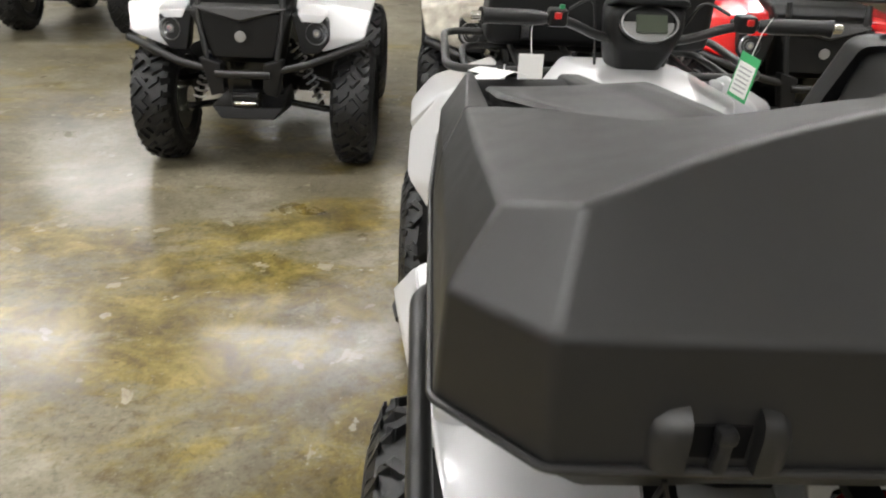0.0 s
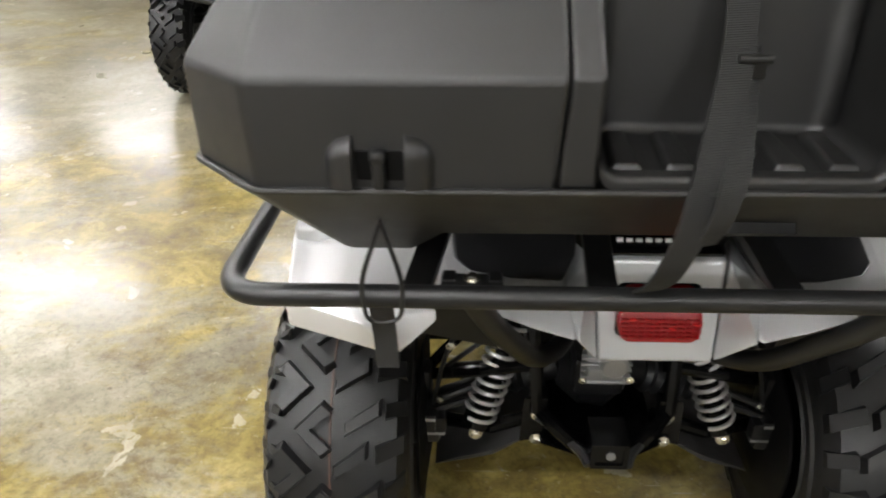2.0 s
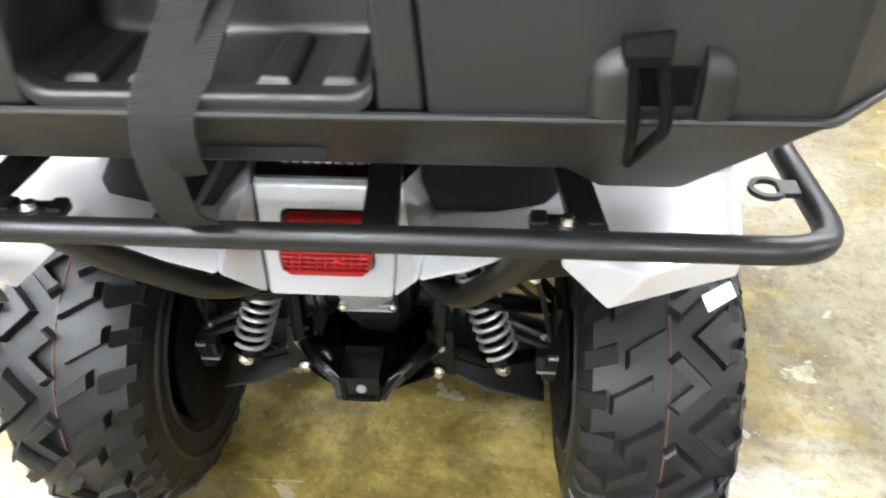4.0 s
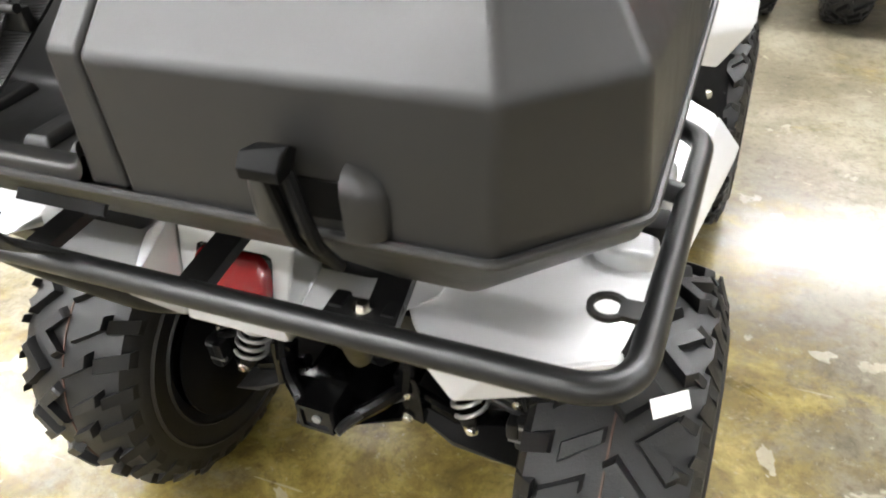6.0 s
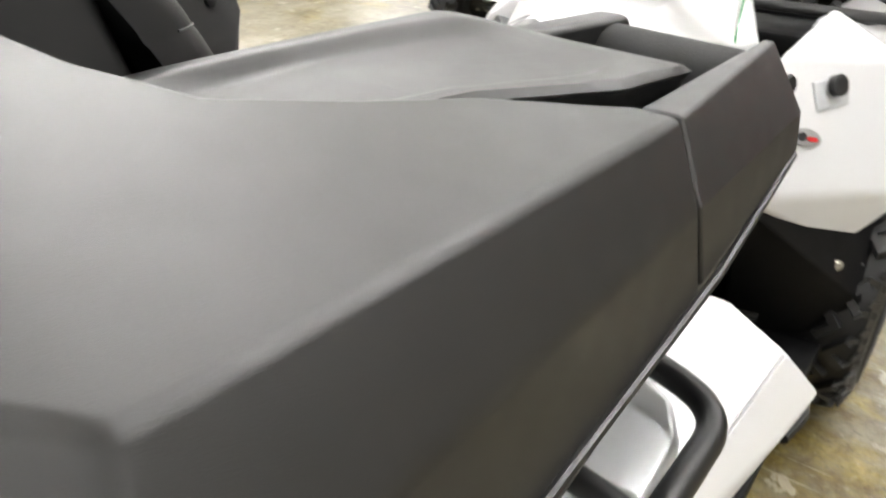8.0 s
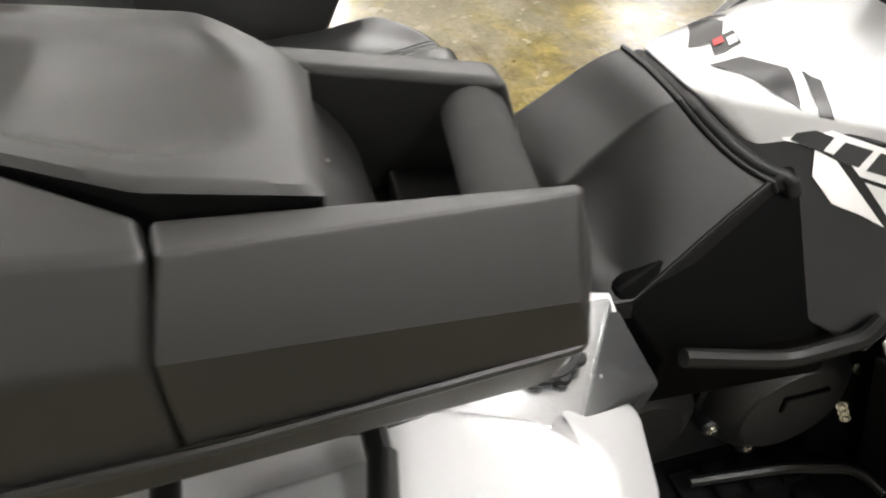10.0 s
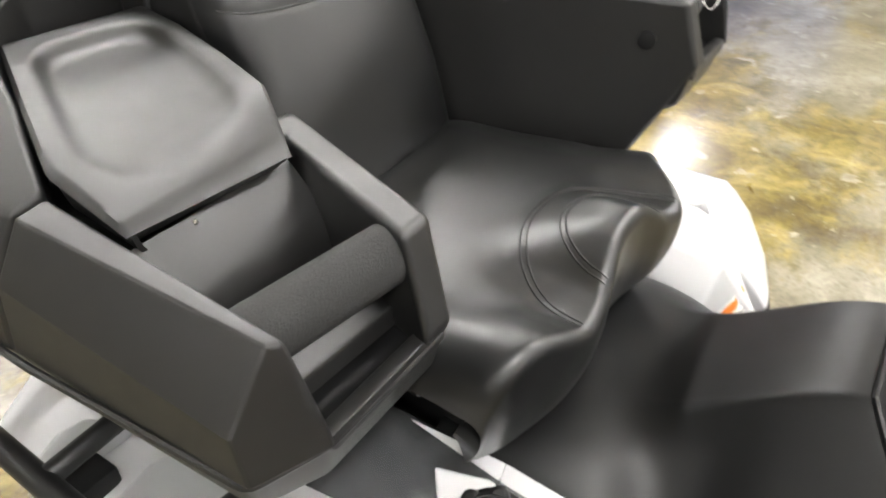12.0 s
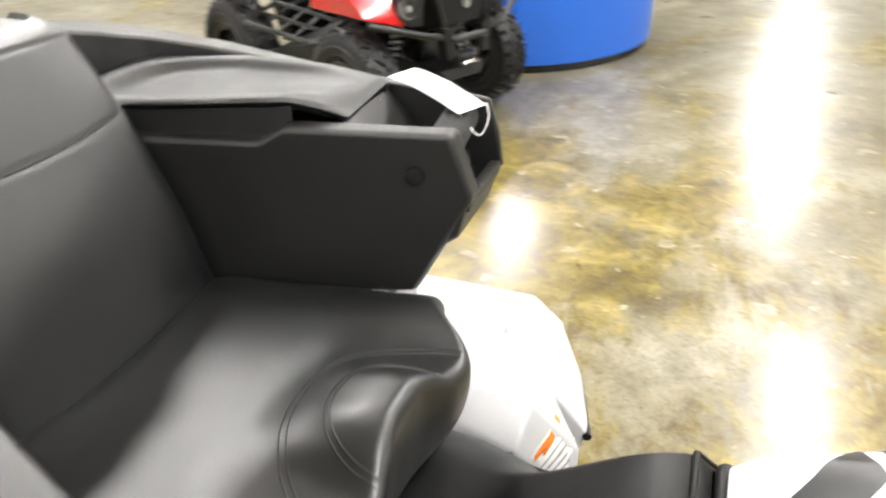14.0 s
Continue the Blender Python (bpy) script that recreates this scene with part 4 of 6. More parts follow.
        part("footwell", hull(f([(0.16, 0.88, 0.33), (0.5, 0.88, 0.33), (0.16, 1.56, 0.33), (0.5, 1.56, 0.33), (0.16, 0.88, 0.3), (0.5, 0.88, 0.3), (0.16, 1.56, 0.3), (0.5, 1.56, 0.3)]), 0.006), GUARD_BLACK, q, "black plastic footwell")
        for k in range(6):
            for j in range(3):
                part("foot_tread", box((0.07, 0.045, 0.016), (s * (0.25 + 0.085 * j), 1.08 + 0.062 * k, 0.334), 0.005), GUARD_BLACK, q)
    for s in (1,):
        out = Vector((0.927, -0.218, 0.305))
        turn = out.to_track_quat("Z", "Y").to_matrix().to_4x4()
        place = lambda x, y, z, h=0.0: Matrix.Translation(Vector((x, y, z)) + out * h) @ turn
        part("knob_collar", lathe([(0.026, -0.012), (0.026, 0.004), (0.02, 0.005)], 24, place(0.322, 1.474, 0.907)), SILVER, q)
        part("knob", lathe([(0.018, 0.0), (0.018, 0.014), (0.014, 0.018), (0.006, 0.018)], 20, place(0.322, 1.474, 0.907)), TRIM_BLACK, q, "black choke knob")
        skin = BVHTree.FromPolygons([v.co for v in fen.data.vertices], [p.vertices for p in fen.data.polygons])

        def seated(x, y, z, h=0.0):
            loc, nrm, _, _ = skin.find_nearest(Vector((x, y, z)))
            return Matrix.Translation(loc + nrm * h) @ nrm.to_track_quat("Z", "Y").to_matrix().to_4x4()
        soc = box((0.085, 0.055, 0.006), (0, 0, 0), 0.004)
        bmesh.ops.transform(soc, matrix=seated(0.37, 1.56, 0.87, 0.002), verts=soc.verts)
        part("socket_plate", soc, SILVER, q, "silver recessed socket plate")
        part("socket_cap", lathe([(0.02, 0.0), (0.02, 0.014), (0.012, 0.017)], 18, seated(0.37, 1.57, 0.88, 0.004)), TRIM_BLACK, q)
        tilt = seated(0.36, 1.478, 0.81) @ pose(0, 0, 0, 0, 0, -20)
        em = part("oval_emblem", lathe([(0.03, 0.0), (0.03, 0.004), (0.024, 0.006)], 28, tilt @ Matrix.Diagonal((1.25, 0.55, 1, 1))), CAST, q, "oval chrome emblem with a red stripe")
        part("emblem_mark", lathe([(0.01, 0.0), (0.01, 0.0075)], 12, tilt @ Matrix.Translation((-0.014, 0, 0)) @ Matrix.Diagonal((1.1, 0.8, 1, 1))), DECAL_BLACK, em)
        part("emblem_stripe", lathe([(0.014, 0.0), (0.014, 0.0075)], 20, tilt @ Matrix.Translation((0.012, -0.002, 0)) @ Matrix.Diagonal((1.0, 0.34, 1, 1))), DECAL_RED, em)
    # engine side
    for s in (-1, 1):
        em = Matrix.Translation((s * 0.235, 1.305, 0.555)) @ pose(0, 0, 0, 0, 90 * s, 0)
        cov = lathe([(0.128, -0.08), (0.128, -0.012), (0.122, -0.006), (0.118, 0.012), (0.106, 0.03), (0.09, 0.038), (0.086, 0.044), (0.03, 0.05)], 36, em)
        eng = part("engine_cover", cov, ENGINE, q, "dark cast engine side cover")
        # black L bar on the surface, painting the shade inside a groove
        part("groove_shade", merge(box((0.008, 0.075, 0.006), (s * 0.284, 1.31, 0.6), 0.002), box((0.008, 0.006, 0.03), (s * 0.284, 1.273, 0.587), 0.002)), DEEP_BLACK, eng)
        for k in range(6):
            a = 2 * math.pi * k / 6 + 0.3
            by, bz = 1.305 + 0.12 * math.cos(a), 0.555 + 0.12 * math.sin(a)
            part("cover_boss", lathe([(0.016, -0.05), (0.016, 0.012), (0.013, 0.016), (0.001, 0.016)], 14, Matrix.Translation((s * 0.24, by, bz)) @ pose(0, 0, 0, 0, 90 * s, 0)), DARKCAST, eng)
            part("cover_bolt", bolt((s * 0.256, by, bz), 0.0075, (s, 0, 0)), CHROME, eng)
        part("oil_hose", tube(rounded_path([(s * 0.23, 1.1, 0.66), (s * 0.27, 1.17, 0.7), (s * 0.25, 1.28, 0.71), (s * 0.2, 1.36, 0.72)], 0.03, 4), 0.011, 10), GUARD_BLACK, q)
        pedal = part("brake_pedal", tube(rounded_path([(s * 0.25, 1.2, 0.36), (s * 0.28, 1.36, 0.38), (s * 0.33, 1.44, 0.42), (s * 0.38, 1.45, 0.42)], 0.03, 4), 0.009, 8), STEEL_BLACK, q)
        for k in range(3):
            part("bracket_bolt", bolt((s * 0.262, 1.43 + 0.012 * k, 0.5 - 0.02 * k), 0.006, (s, -0.6, 0.3)), CHROME, q)
        part("engine_bracket", box((0.012, 0.1, 0.03), (s * 0.25, 1.44, 0.485), 0.003, 1, (35, 0, 0)), GUARD_BLACK, q)
        part("crankcase", hull([(s * 0.1, 1.0, 0.65), (s * 0.2, 1.02, 0.6), (s * 0.22, 1.05, 0.38), (s * 0.22, 1.45, 0.38), (s * 0.2, 1.45, 0.62), (s * 0.1, 1.45, 0.68), (s * 0.1, 1.0, 0.35), (s * 0.1, 1.45, 0.35)], 0.02), DARKCAST, q)
        part("engine_shroud", hull([(s * 0.1, 1.3, 0.82), (s * 0.26, 1.4, 0.75), (s * 0.31, 1.5, 0.72), (s * 0.29, 1.56, 0.32), (s * 0.1, 1.42, 0.32), (s * 0.1, 1.6, 0.82), (s * 0.24, 1.44, 0.34)], 0.008), GUARD_BLACK, q)
        part("belt_cover", lathe([(0.1, -0.05), (0.1, 0.02), (0.07, 0.04)], 24, Matrix.Translation((s * 0.22, 1.06, 0.55)) @ pose(0, 0, 0, 0, 90 * s, 0)), DARKCAST, q)

    # handlebar, meter, switches
    bar = part("handlebar", tube(rounded_path([(-0.4, 1.4, 1.17), (-0.2, 1.46, 1.16), (-0.1, 1.5, 1.11), (0.1, 1.5, 1.11), (0.2, 1.46, 1.16), (0.4, 1.4, 1.17)], 0.05, 5), 0.011, 12), STEEL_BLACK, q)
    for s in (-1, 1):
        part("grip", tube([(s * 0.25, 1.44, 1.163), (s * 0.28, 1.43, 1.165), (s * 0.385, 1.405, 1.17), (s * 0.4, 1.4, 1.17)], [0.014, 0.018, 0.017, 0.02], 14), RUBBER, bar, "black rubber hand grip")
        part("bar_end", lathe([(0.011, 0), (0.011, 0.02), (0.006, 0.024)], 14, Matrix.Translation((s * 0.4, 1.4, 1.17)) @ pose(0, 0, 0, 0, 90 * s, 0)), CHROME, bar)
        part("switch_block", box((0.045, 0.045, 0.04), (s * 0.22, 1.45, 1.165), 0.008), TRIM_BLACK, bar)
        part("red_switch", box((0.016, 0.012, 0.014), (s * 0.222, 1.424, 1.172), 0.003), DECAL_RED, bar, "red stop switch")
        part("brake_lever", tube(rounded_path([(s * 0.2, 1.48, 1.165), (s * 0.26, 1.5, 1.16), (s * 0.38, 1.46, 1.165)], 0.03, 4), 0.006, 8), CHROME, bar, "bright metal brake lever")
        part("control_cable", tube(rounded_path([(s * 0.19, 1.47, 1.18), (s * 0.13, 1.5, 1.21), (s * 0.1, 1.56, 1.1), (s * 0.08, 1.6, 0.98)], 0.05, 5), 0.004, 6), RUBBER, bar)
    part("green_switch_button", box((0.012, 0.01, 0.01), (-0.215, 1.424, 1.192), 0.002), GREEN_LED, bar)
    mp = [(-0.085, 1.47, 1.19), (0.085, 1.47, 1.19), (-0.1, 1.5, 1.14), (0.1, 1.5, 1.14), (-0.07, 1.46, 1.1), (0.07, 1.46, 1.1), (-0.05, 1.5, 1.03), (0.05, 1.5, 1.03), (-0.09, 1.58, 1.2), (0.09, 1.58, 1.2), (-0.07, 1.6, 1.03), (0.07, 1.6, 1.03)]
    pod = part("instrument_pod", hull(mp, 0.015, 3), TRIM_BLACK, q, "black instrument pod", 40)
    part("meter_bezel", lathe([(0.066, 0), (0.066, 0.012), (0.056, 0.014), (0.054, 0.006)], 32, Matrix.Translation((0.0, 1.47, 1.15)) @ Vector((0, -0.85, 0.5)).to_track_quat("Z", "Y").to_matrix().to_4x4() @ Matrix.Diagonal((1.1, 0.72, 1, 1))), GLOSS_BLACK, pod)
    part("meter_ring", lathe([(0.058, 0.004), (0.0615, 0.0145), (0.0575, 0.0155), (0.055, 0.006)], 36, Matrix.Translation((0.0, 1.469, 1.1505)) @ Vector((0, -0.85, 0.5)).to_track_quat("Z", "Y").to_matrix().to_4x4() @ Matrix.Diagonal((1.12, 0.72, 1, 1))), CAST, pod, "grey metal meter ring")
    part("meter_hood", hull([(-0.092, 1.455, 1.2), (0.092, 1.455, 1.2), (-0.075, 1.45, 1.212), (0.075, 1.45, 1.212), (-0.09, 1.56, 1.225), (0.09, 1.56, 1.225), (-0.1, 1.5, 1.185), (0.1, 1.5, 1.185)], 0.006, 3), TRIM_BLACK, pod)
    part("meter_display", box((0.075, 0.045, 0.004), (0.005, 1.4585, 1.1565), 0.002, 1, (60, 0, 0)), LCD, pod, "grey-green instrument display")

    # front rack and the case on it
    part("front_rack_tube", tube(rounded_path([(-0.46, 1.8, 0.955), (-0.46, 2.3, 0.965), (0.46, 2.3, 0.965), (0.46, 1.8, 0.955)], 0.08, 6, True), 0.0125, 12, closed=True), STEEL_BLACK, q, "satin black front rack tube")
    part("front_rack_tube", tube(rounded_path([(-0.4, 1.86, 0.93), (-0.4, 2.24, 0.93), (0.4, 2.24, 0.93), (0.4, 1.86, 0.93)], 0.08, 6, True), 0.011, 12, closed=True), STEEL_BLACK, q)
    for x in (-0.25, -0.08, 0.08, 0.25):
        part("front_rack_bar", tube([(x, 1.8, 0.96), (x, 2.3, 0.965)], 0.009, 8), STEEL_BLACK, q)
    for s in (-1, 1):
        part("rack_post", tube([(s * 0.3, 1.9, 0.95), (s * 0.28, 1.92, 0.85)], 0.011, 8), STEEL_BLACK, q)
    part("nose", hull([(-0.3, 1.8, 0.9), (0.3, 1.8, 0.9), (-0.3, 2.2, 0.85), (0.3, 2.2, 0.85), (-0.28, 2.3, 0.7), (0.28, 2.3, 0.7), (-0.28, 1.9, 0.4), (0.28, 1.9, 0.4), (-0.2, 2.25, 0.45), (0.2, 2.25, 0.45)], 0.02), TRIM_BLACK, q)
    return q


QUAD = main_quad()


# ---- marks laid on the curved panels ----
def mark(name, ob, corners, mat, steps=6, lift=0.0015, label=""):
    """A four-cornered sticker that follows the surface."""
    a, b, c, d = (Vector(p) for p in corners)
    pts = [a.lerp(b, i / steps).lerp(d.lerp(c, i / steps), j / steps) for i in range(steps + 1) for j in range(steps + 1)]
    pts = laid_on(ob, pts, lift)
    bm = bmesh.new()
    vs = [bm.verts.new(p) for p in pts]
    for i in range(steps):
        for j in range(steps):
            k = i * (steps + 1) + j
            bm.faces.new((vs[k], vs[k + 1], vs[k + steps + 2], vs[k + steps + 1]))
    return part(name, bm, mat, ob, label)


def quad_part(name, k=0):
    return [o for o in QUAD.children if o.name.split(".")[0] == name][k]


tank = quad_part("tank_cover")
badge = mark("tank_badge", tank, [(-0.032, 1.225, 1.0), (-0.045, 1.270, 1.0), (-0.008, 1.260, 1.0), (0.007, 1.210, 1.0)], DECAL_BLACK, 4, 0.0015, "small black and red badge")
mark("badge_red", tank, [(-0.029, 1.228, 1.0), (-0.035, 1.246, 1.0), (-0.019, 1.240, 1.0), (-0.013, 1.221, 1.0)], DECAL_RED, 3, 0.003)
mark("badge_white", tank, [(-0.027, 1.248, 1.0), (-0.032, 1.264, 1.0), (-0.013, 1.258, 1.0), (-0.007, 1.240, 1.0)], DECAL_WHITE, 3, 0.003)
for s in (-1, 1):
    mark("black_graphic", tank, [(s * 0.026, 1.19, 0.995), (s * 0.024, 1.24, 1.0), (s * 0.074, 1.273, 1.0), (s * 0.131, 1.259, 0.99)], DECAL_BLACK, 6)
    mark("black_graphic", tank, [(s * 0.082, 1.285, 1.0), (s * 0.099, 1.301, 1.0), (s * 0.157, 1.292, 0.985), (s * 0.143, 1.278, 0.985)], DECAL_BLACK, 5)
left_panel = quad_part("side_panel", 0)
LA, LB, LC, LD = (Vector(p) for p in ((-0.235, 0.896, 0.78), (-0.294, 0.938, 0.811), (-0.305, 0.965, 0.715), (-0.246, 0.923, 0.684)))


def on_label(u0, u1, v0, v1):
    return [LA.lerp(LB, u).lerp(LD.lerp(LC, u), v) for u, v in ((u0, v0), (u1, v0), (u1, v1), (u0, v1))]


mark("warning_label", left_panel, on_label(0, 1, 0, 1), PAPER, 6, 0.0015, "white warning label with an orange band")
mark("label_band", left_panel, on_label(0.04, 0.96, 0.04, 0.2), ORANGE, 4, 0.0025)
for k in range(5):
    mark("label_print_bar", left_panel, on_label(0.1, 0.9 - 0.15 * (k % 2), 0.3 + 0.13 * k, 0.34 + 0.13 * k), GREY_PRINT, 4, 0.0025)


# ---- the moulded seat box on the rear rack ----
def seat_box():
    t = thing("rear_seat_box", "moulded black cargo box with padded passenger seat on the rack", "cargo box")
    lip = [(0.31, 0.803), (0.442, 0.802), (0.498, 0.782), (0.511, 0.56), (0.512, 0.158), (0.435, 0.085)]
    rim_line = lip + [(-x, y) for x, y in reversed(lip)]
    # rear of the tray: slanted back, notched upward between two deep feet
    corners = {"a": (0.434, 0.086, 1.096), "b": (0.511, 0.16, 1.096), "c": (0.511, 0.36, 1.096), "d": (0.502, 0.2, 1.052), "e": (0.502, 0.36, 1.052), "f": (0.375, 0.2, 0.968),
               "g": (0.405, 0.3, 0.968), "h": (0.405, 0.36, 0.968), "i": (0.305, 0.2, 0.968), "j": (0.268, 0.1626, 1.01), "k": (0.268, 0.36, 1.01), "l": (0.305, 0.36, 0.968)}
    rear = bmesh.new()
    knots = {(n, sx): rear.verts.new((sx * p[0], p[1], p[2])) for n, p in corners.items() for sx in (-1, 1)}
    for sx in (-1, 1):
        for loop in ("abd", "adf", "bced", "dehg", "dgf", "fghli", "ilkj"):
            rear.faces.new([knots[(n, sx)] for n in loop])
    for loop in ("afij", "abc", "jk", "cehlk"):
        rear.faces.new([knots[(n, 1)] for n in loop] + [knots[(n, -1)] for n in reversed(loop)])
    bmesh.ops.recalc_face_normals(rear, faces=rear.faces)
    bmesh.ops.bevel(rear, geom=[e for e in rear.edges if e.calc_face_angle(0) > radians(12)], offset=0.005, segments=2, affect="EDGES", profile=0.5, clamp_overlap=True)
    tray = part("tray", rear, BOX_BLACK, t, "moulded black lower tray")
    part("tray_rim", tube(rounded_path([(x, y, 1.0985) for x, y in rim_line], 0.008, 3), 0.0036, 8), BOX_BLACK, tray)
    part("tray_badge_recess", box((0.1, 0.004, 0.022), (0.025, 0.1335, 1.043), 0.0, 1, (-41, 0, 0)), TRIM_BLACK, tray)
    for s in (-1, 1):
        part("tray_foot", hull([(s * x, y, z) for x0, x1, y0, y1, z in ((0.32, 0.38, 0.24, 0.6, 0.97), (0.33, 0.37, 0.26, 0.58, 0.956)) for x in (x0, x1) for y in (y0, y1)]), BOX_BLACK, tray)
        arm_low = hull([(s * x, y, 1.096) for x, y in ((0.511, 0.34), (0.497, 0.78), (0.442, 0.802), (0.3, 0.802), (0.175, 0.34))] + [(s * x, y, 1.052) for x, y in ((0.502, 0.34), (0.486, 0.768), (0.436, 0.79), (0.3, 0.79))] + [(s * x, y, z) for x, y, z in ((0.405, 0.34, 0.968), (0.42, 0.6, 0.99), (0.42, 0.7, 1.02), (0.4, 0.735, 1.03), (0.31, 0.76, 1.03), (0.19, 0.36, 1.012), (0.31, 0.36, 0.975), (0.28, 0.6, 0.98))], 0.005)
        part("arm_tray", arm_low, BOX_BLACK, tray)

    for s in (-1, 1):
        f = lambda pts: [(s * x, y, z) for x, y, z in pts]
        # the rear lid: faceted shell with a swept top
        ridge = [(0.418, 0.14, 1.27), (0.38, 0.156, 1.281), (0.335, 0.176, 1.292), (0.28, 0.194, 1.304), (0.22, 0.21, 1.314), (0.158, 0.226, 1.322)]
        crown = [(0.335, 0.309, 1.276), (0.31, 0.296, 1.283), (0.285, 0.28, 1.291), (0.25, 0.27, 1.3), (0.21, 0.265, 1.309), (0.158, 0.26, 1.318)]
        base = [(0.156 + (x - 0.158) / 0.26 * 0.281, 0.092, 1.198) for x, _, _ in ridge]
        B0, C0, G0, M0, M1 = (0.468, 0.175, 1.255), (0.505, 0.147, 1.2), (0.499, 0.532, 1.161), (0.475, 0.35, 1.238), (0.474, 0.546, 1.212)
        foot = [(0.163, 0.088, 1.101), (0.433, 0.0875, 1.101), (0.51, 0.159, 1.101), (0.508, 0.535, 1.101)]
        rim = [(0.37, 0.372, 1.261), (0.396, 0.44, 1.245), (0.443, 0.54, 1.214)]
        low = lambda p: (p[0], p[1], 1.101)
        loops = [[foot[0], foot[1]] + base, [foot[1], foot[2], C0, base[0]], [foot[2], foot[3], G0, C0], [base[0], C0, B0, ridge[0]], [C0, G0, M1, M0, B0],
                 [ridge[0], B0, rim[0], crown[0]], [B0, M0, rim[1], rim[0]], [M0, M1, rim[2], rim[1]], [crown[0], rim[0], low(rim[0]), low(crown[0])],
                 [rim[0], rim[1], low(rim[1]), low(rim[0])], [rim[1], rim[2], low(rim[2]), low(rim[1])], [foot[3], low(rim[2]), rim[2], M1, G0],
                 [foot[0], base[5], ridge[5], crown[5], low(crown[5])]]
        for i in range(5):
            loops += [[base[i], base[i + 1], ridge[i + 1], ridge[i]], [ridge[i], ridge[i + 1], crown[i + 1], crown[i]], [crown[i], crown[i + 1], low(crown[i + 1]), low(crown[i])]]
        bm = bmesh.new()
        pool = {}
        for loop in loops:
            for p in loop:
                if p not in pool:
                    pool[p] = bm.verts.new((s * p[0], p[1], p[2]))
            bm.faces.new([pool[p] for p in loop])
        bmesh.ops.recalc_face_normals(bm, faces=bm.faces)
        sharp = [e for e in bm.edges if len(e.link_faces) == 2 and e.calc_face_angle(0) > radians(14)]
        bmesh.ops.bevel(bm, geom=sharp, offset=0.006, segments=4, affect="EDGES", profile=0.5, clamp_overlap=True)
        lid = part("side_lid", bm, BOX_BLACK, t, "moulded black faceted lid", 30)
        # latch bosses and rubber T latch
        for k in (-1, 1):
            dome = []
            for dz in (0.0, -0.024):
                for i in range(13):
                    for r, h in ((0.026, 0.0), (0.0235, 0.007), (0.017, 0.0125), (0.007, 0.0145)):
                        th = 2 * math.pi * i / 12
                        dome.append((s * 0.32 + k * 0.0235 + r * math.cos(th), 0.0905 - h, 1.129 + dz + 0.85 * r * math.sin(th)))
            boss = hull(dome)
            for co, no in (((s * 0.32 + k * 0.0235, 0, 0), (-k, 0, 0)), ((0, 0, 1.1035), (0, 0, -1))):
                bmesh.ops.bisect_plane(boss, geom=list(boss.verts) + list(boss.edges) + list(boss.faces), plane_co=co, plane_no=no, clear_outer=True)
                bmesh.ops.holes_fill(boss, edges=boss.edges)
            part("latch_boss", boss, BOX_BLACK, lid, "", 45)
        # darker plate between the bosses paints the shade of the gap
        part("latch_gap_shade", box((0.044, 0.003, 0.03), (s * 0.32, 0.0895, 1.122), 0.001, 1), GUARD_BLACK, lid)
        if s < 0:
            part("latch", merge(box((0.011, 0.012, 0.034), (s * 0.32, 0.081, 1.12), 0.004), box((0.015, 0.014, 0.013), (s * 0.32, 0.08, 1.135), 0.005)), RUBBER, lid, "black rubber latch")
        else:
            handle = hull([(x, y, z) for x in (0.288, 0.316) for y, z in ((0.066, 1.164), (0.059, 1.156), (0.06, 1.148), (0.076, 1.149), (0.084, 1.16))] + [(0.319, 0.073, 1.168)], 0.003, 2)
            strap = merge(tube(rounded_path([(0.296, 0.072, 1.15), (0.301, 0.076, 1.115), (0.303, 0.078, 1.092), (0.309, 0.112, 1.05)], 0.014, 5), 0.0042, 8),
                          tube(rounded_path([(0.312, 0.074, 1.15), (0.319, 0.07, 1.128), (0.323, 0.072, 1.1), (0.319, 0.084, 1.084), (0.31, 0.112, 1.049)], 0.012, 5), 0.0048, 8), hull([(0.306, 0.108, 1.055), (0.313, 0.106, 1.057), (0.308, 0.117, 1.044), (0.311, 0.116, 1.045), (0.308, 0.112, 1.058), (0.31, 0.116, 1.05)], 0.001))
            part("latch", handle, GUARD_BLACK, lid, "unhooked black rubber latch")
            part("latch_strap", strap, GUARD_BLACK, lid)
        # armrest lid with its dish
        inner_edge = [(0.0, 0.156, 0.29), (0.3, 0.178, 0.385), (0.6, 0.213, 0.49), (0.82, 0.245, 0.573), (1.0, 0.294, 0.648)]
        outer_edge = [(0.0, 0.332, 0.304), (0.25, 0.363, 0.372), (0.5, 0.395, 0.443), (0.75, 0.438, 0.54), (1.0, 0.445, 0.636)]

        def along(edge, v):
            for (v0, x0, y0), (v1, x1, y1) in zip(edge, edge[1:]):
                if v <= v1 + 1e-9:
                    k = (v - v0) / (v1 - v0)
                    return Vector((x0 + (x1 - x0) * k, y0 + (y1 - y0) * k))

        def pad(u, v):
            q = along(inner_edge, v).lerp(along(outer_edge, v), u)
            front = max(0.0, (v - 0.84) / 0.16)
            zi, zo = 1.239 - 0.028 * front ** 1.3, 1.249 - 0.008 * v - 0.028 * max(0.0, v - 0.5) / 0.5
            z = zi + (zo - zi) * u
            e = (abs(2 * u - 1.0) / 0.78) ** 4 + (abs(2 * v - 1.04) / 0.8) ** 4
            k = max(0.0, min(1.0, (1.15 - e) / 0.8))
            z -= 0.013 * k * k * (3 - 2 * k) * (1.0 - 0.75 * v) + 0.004 * max(0.0, 1 - e)
            edge = min(u, 1 - u, v, 1 - v)
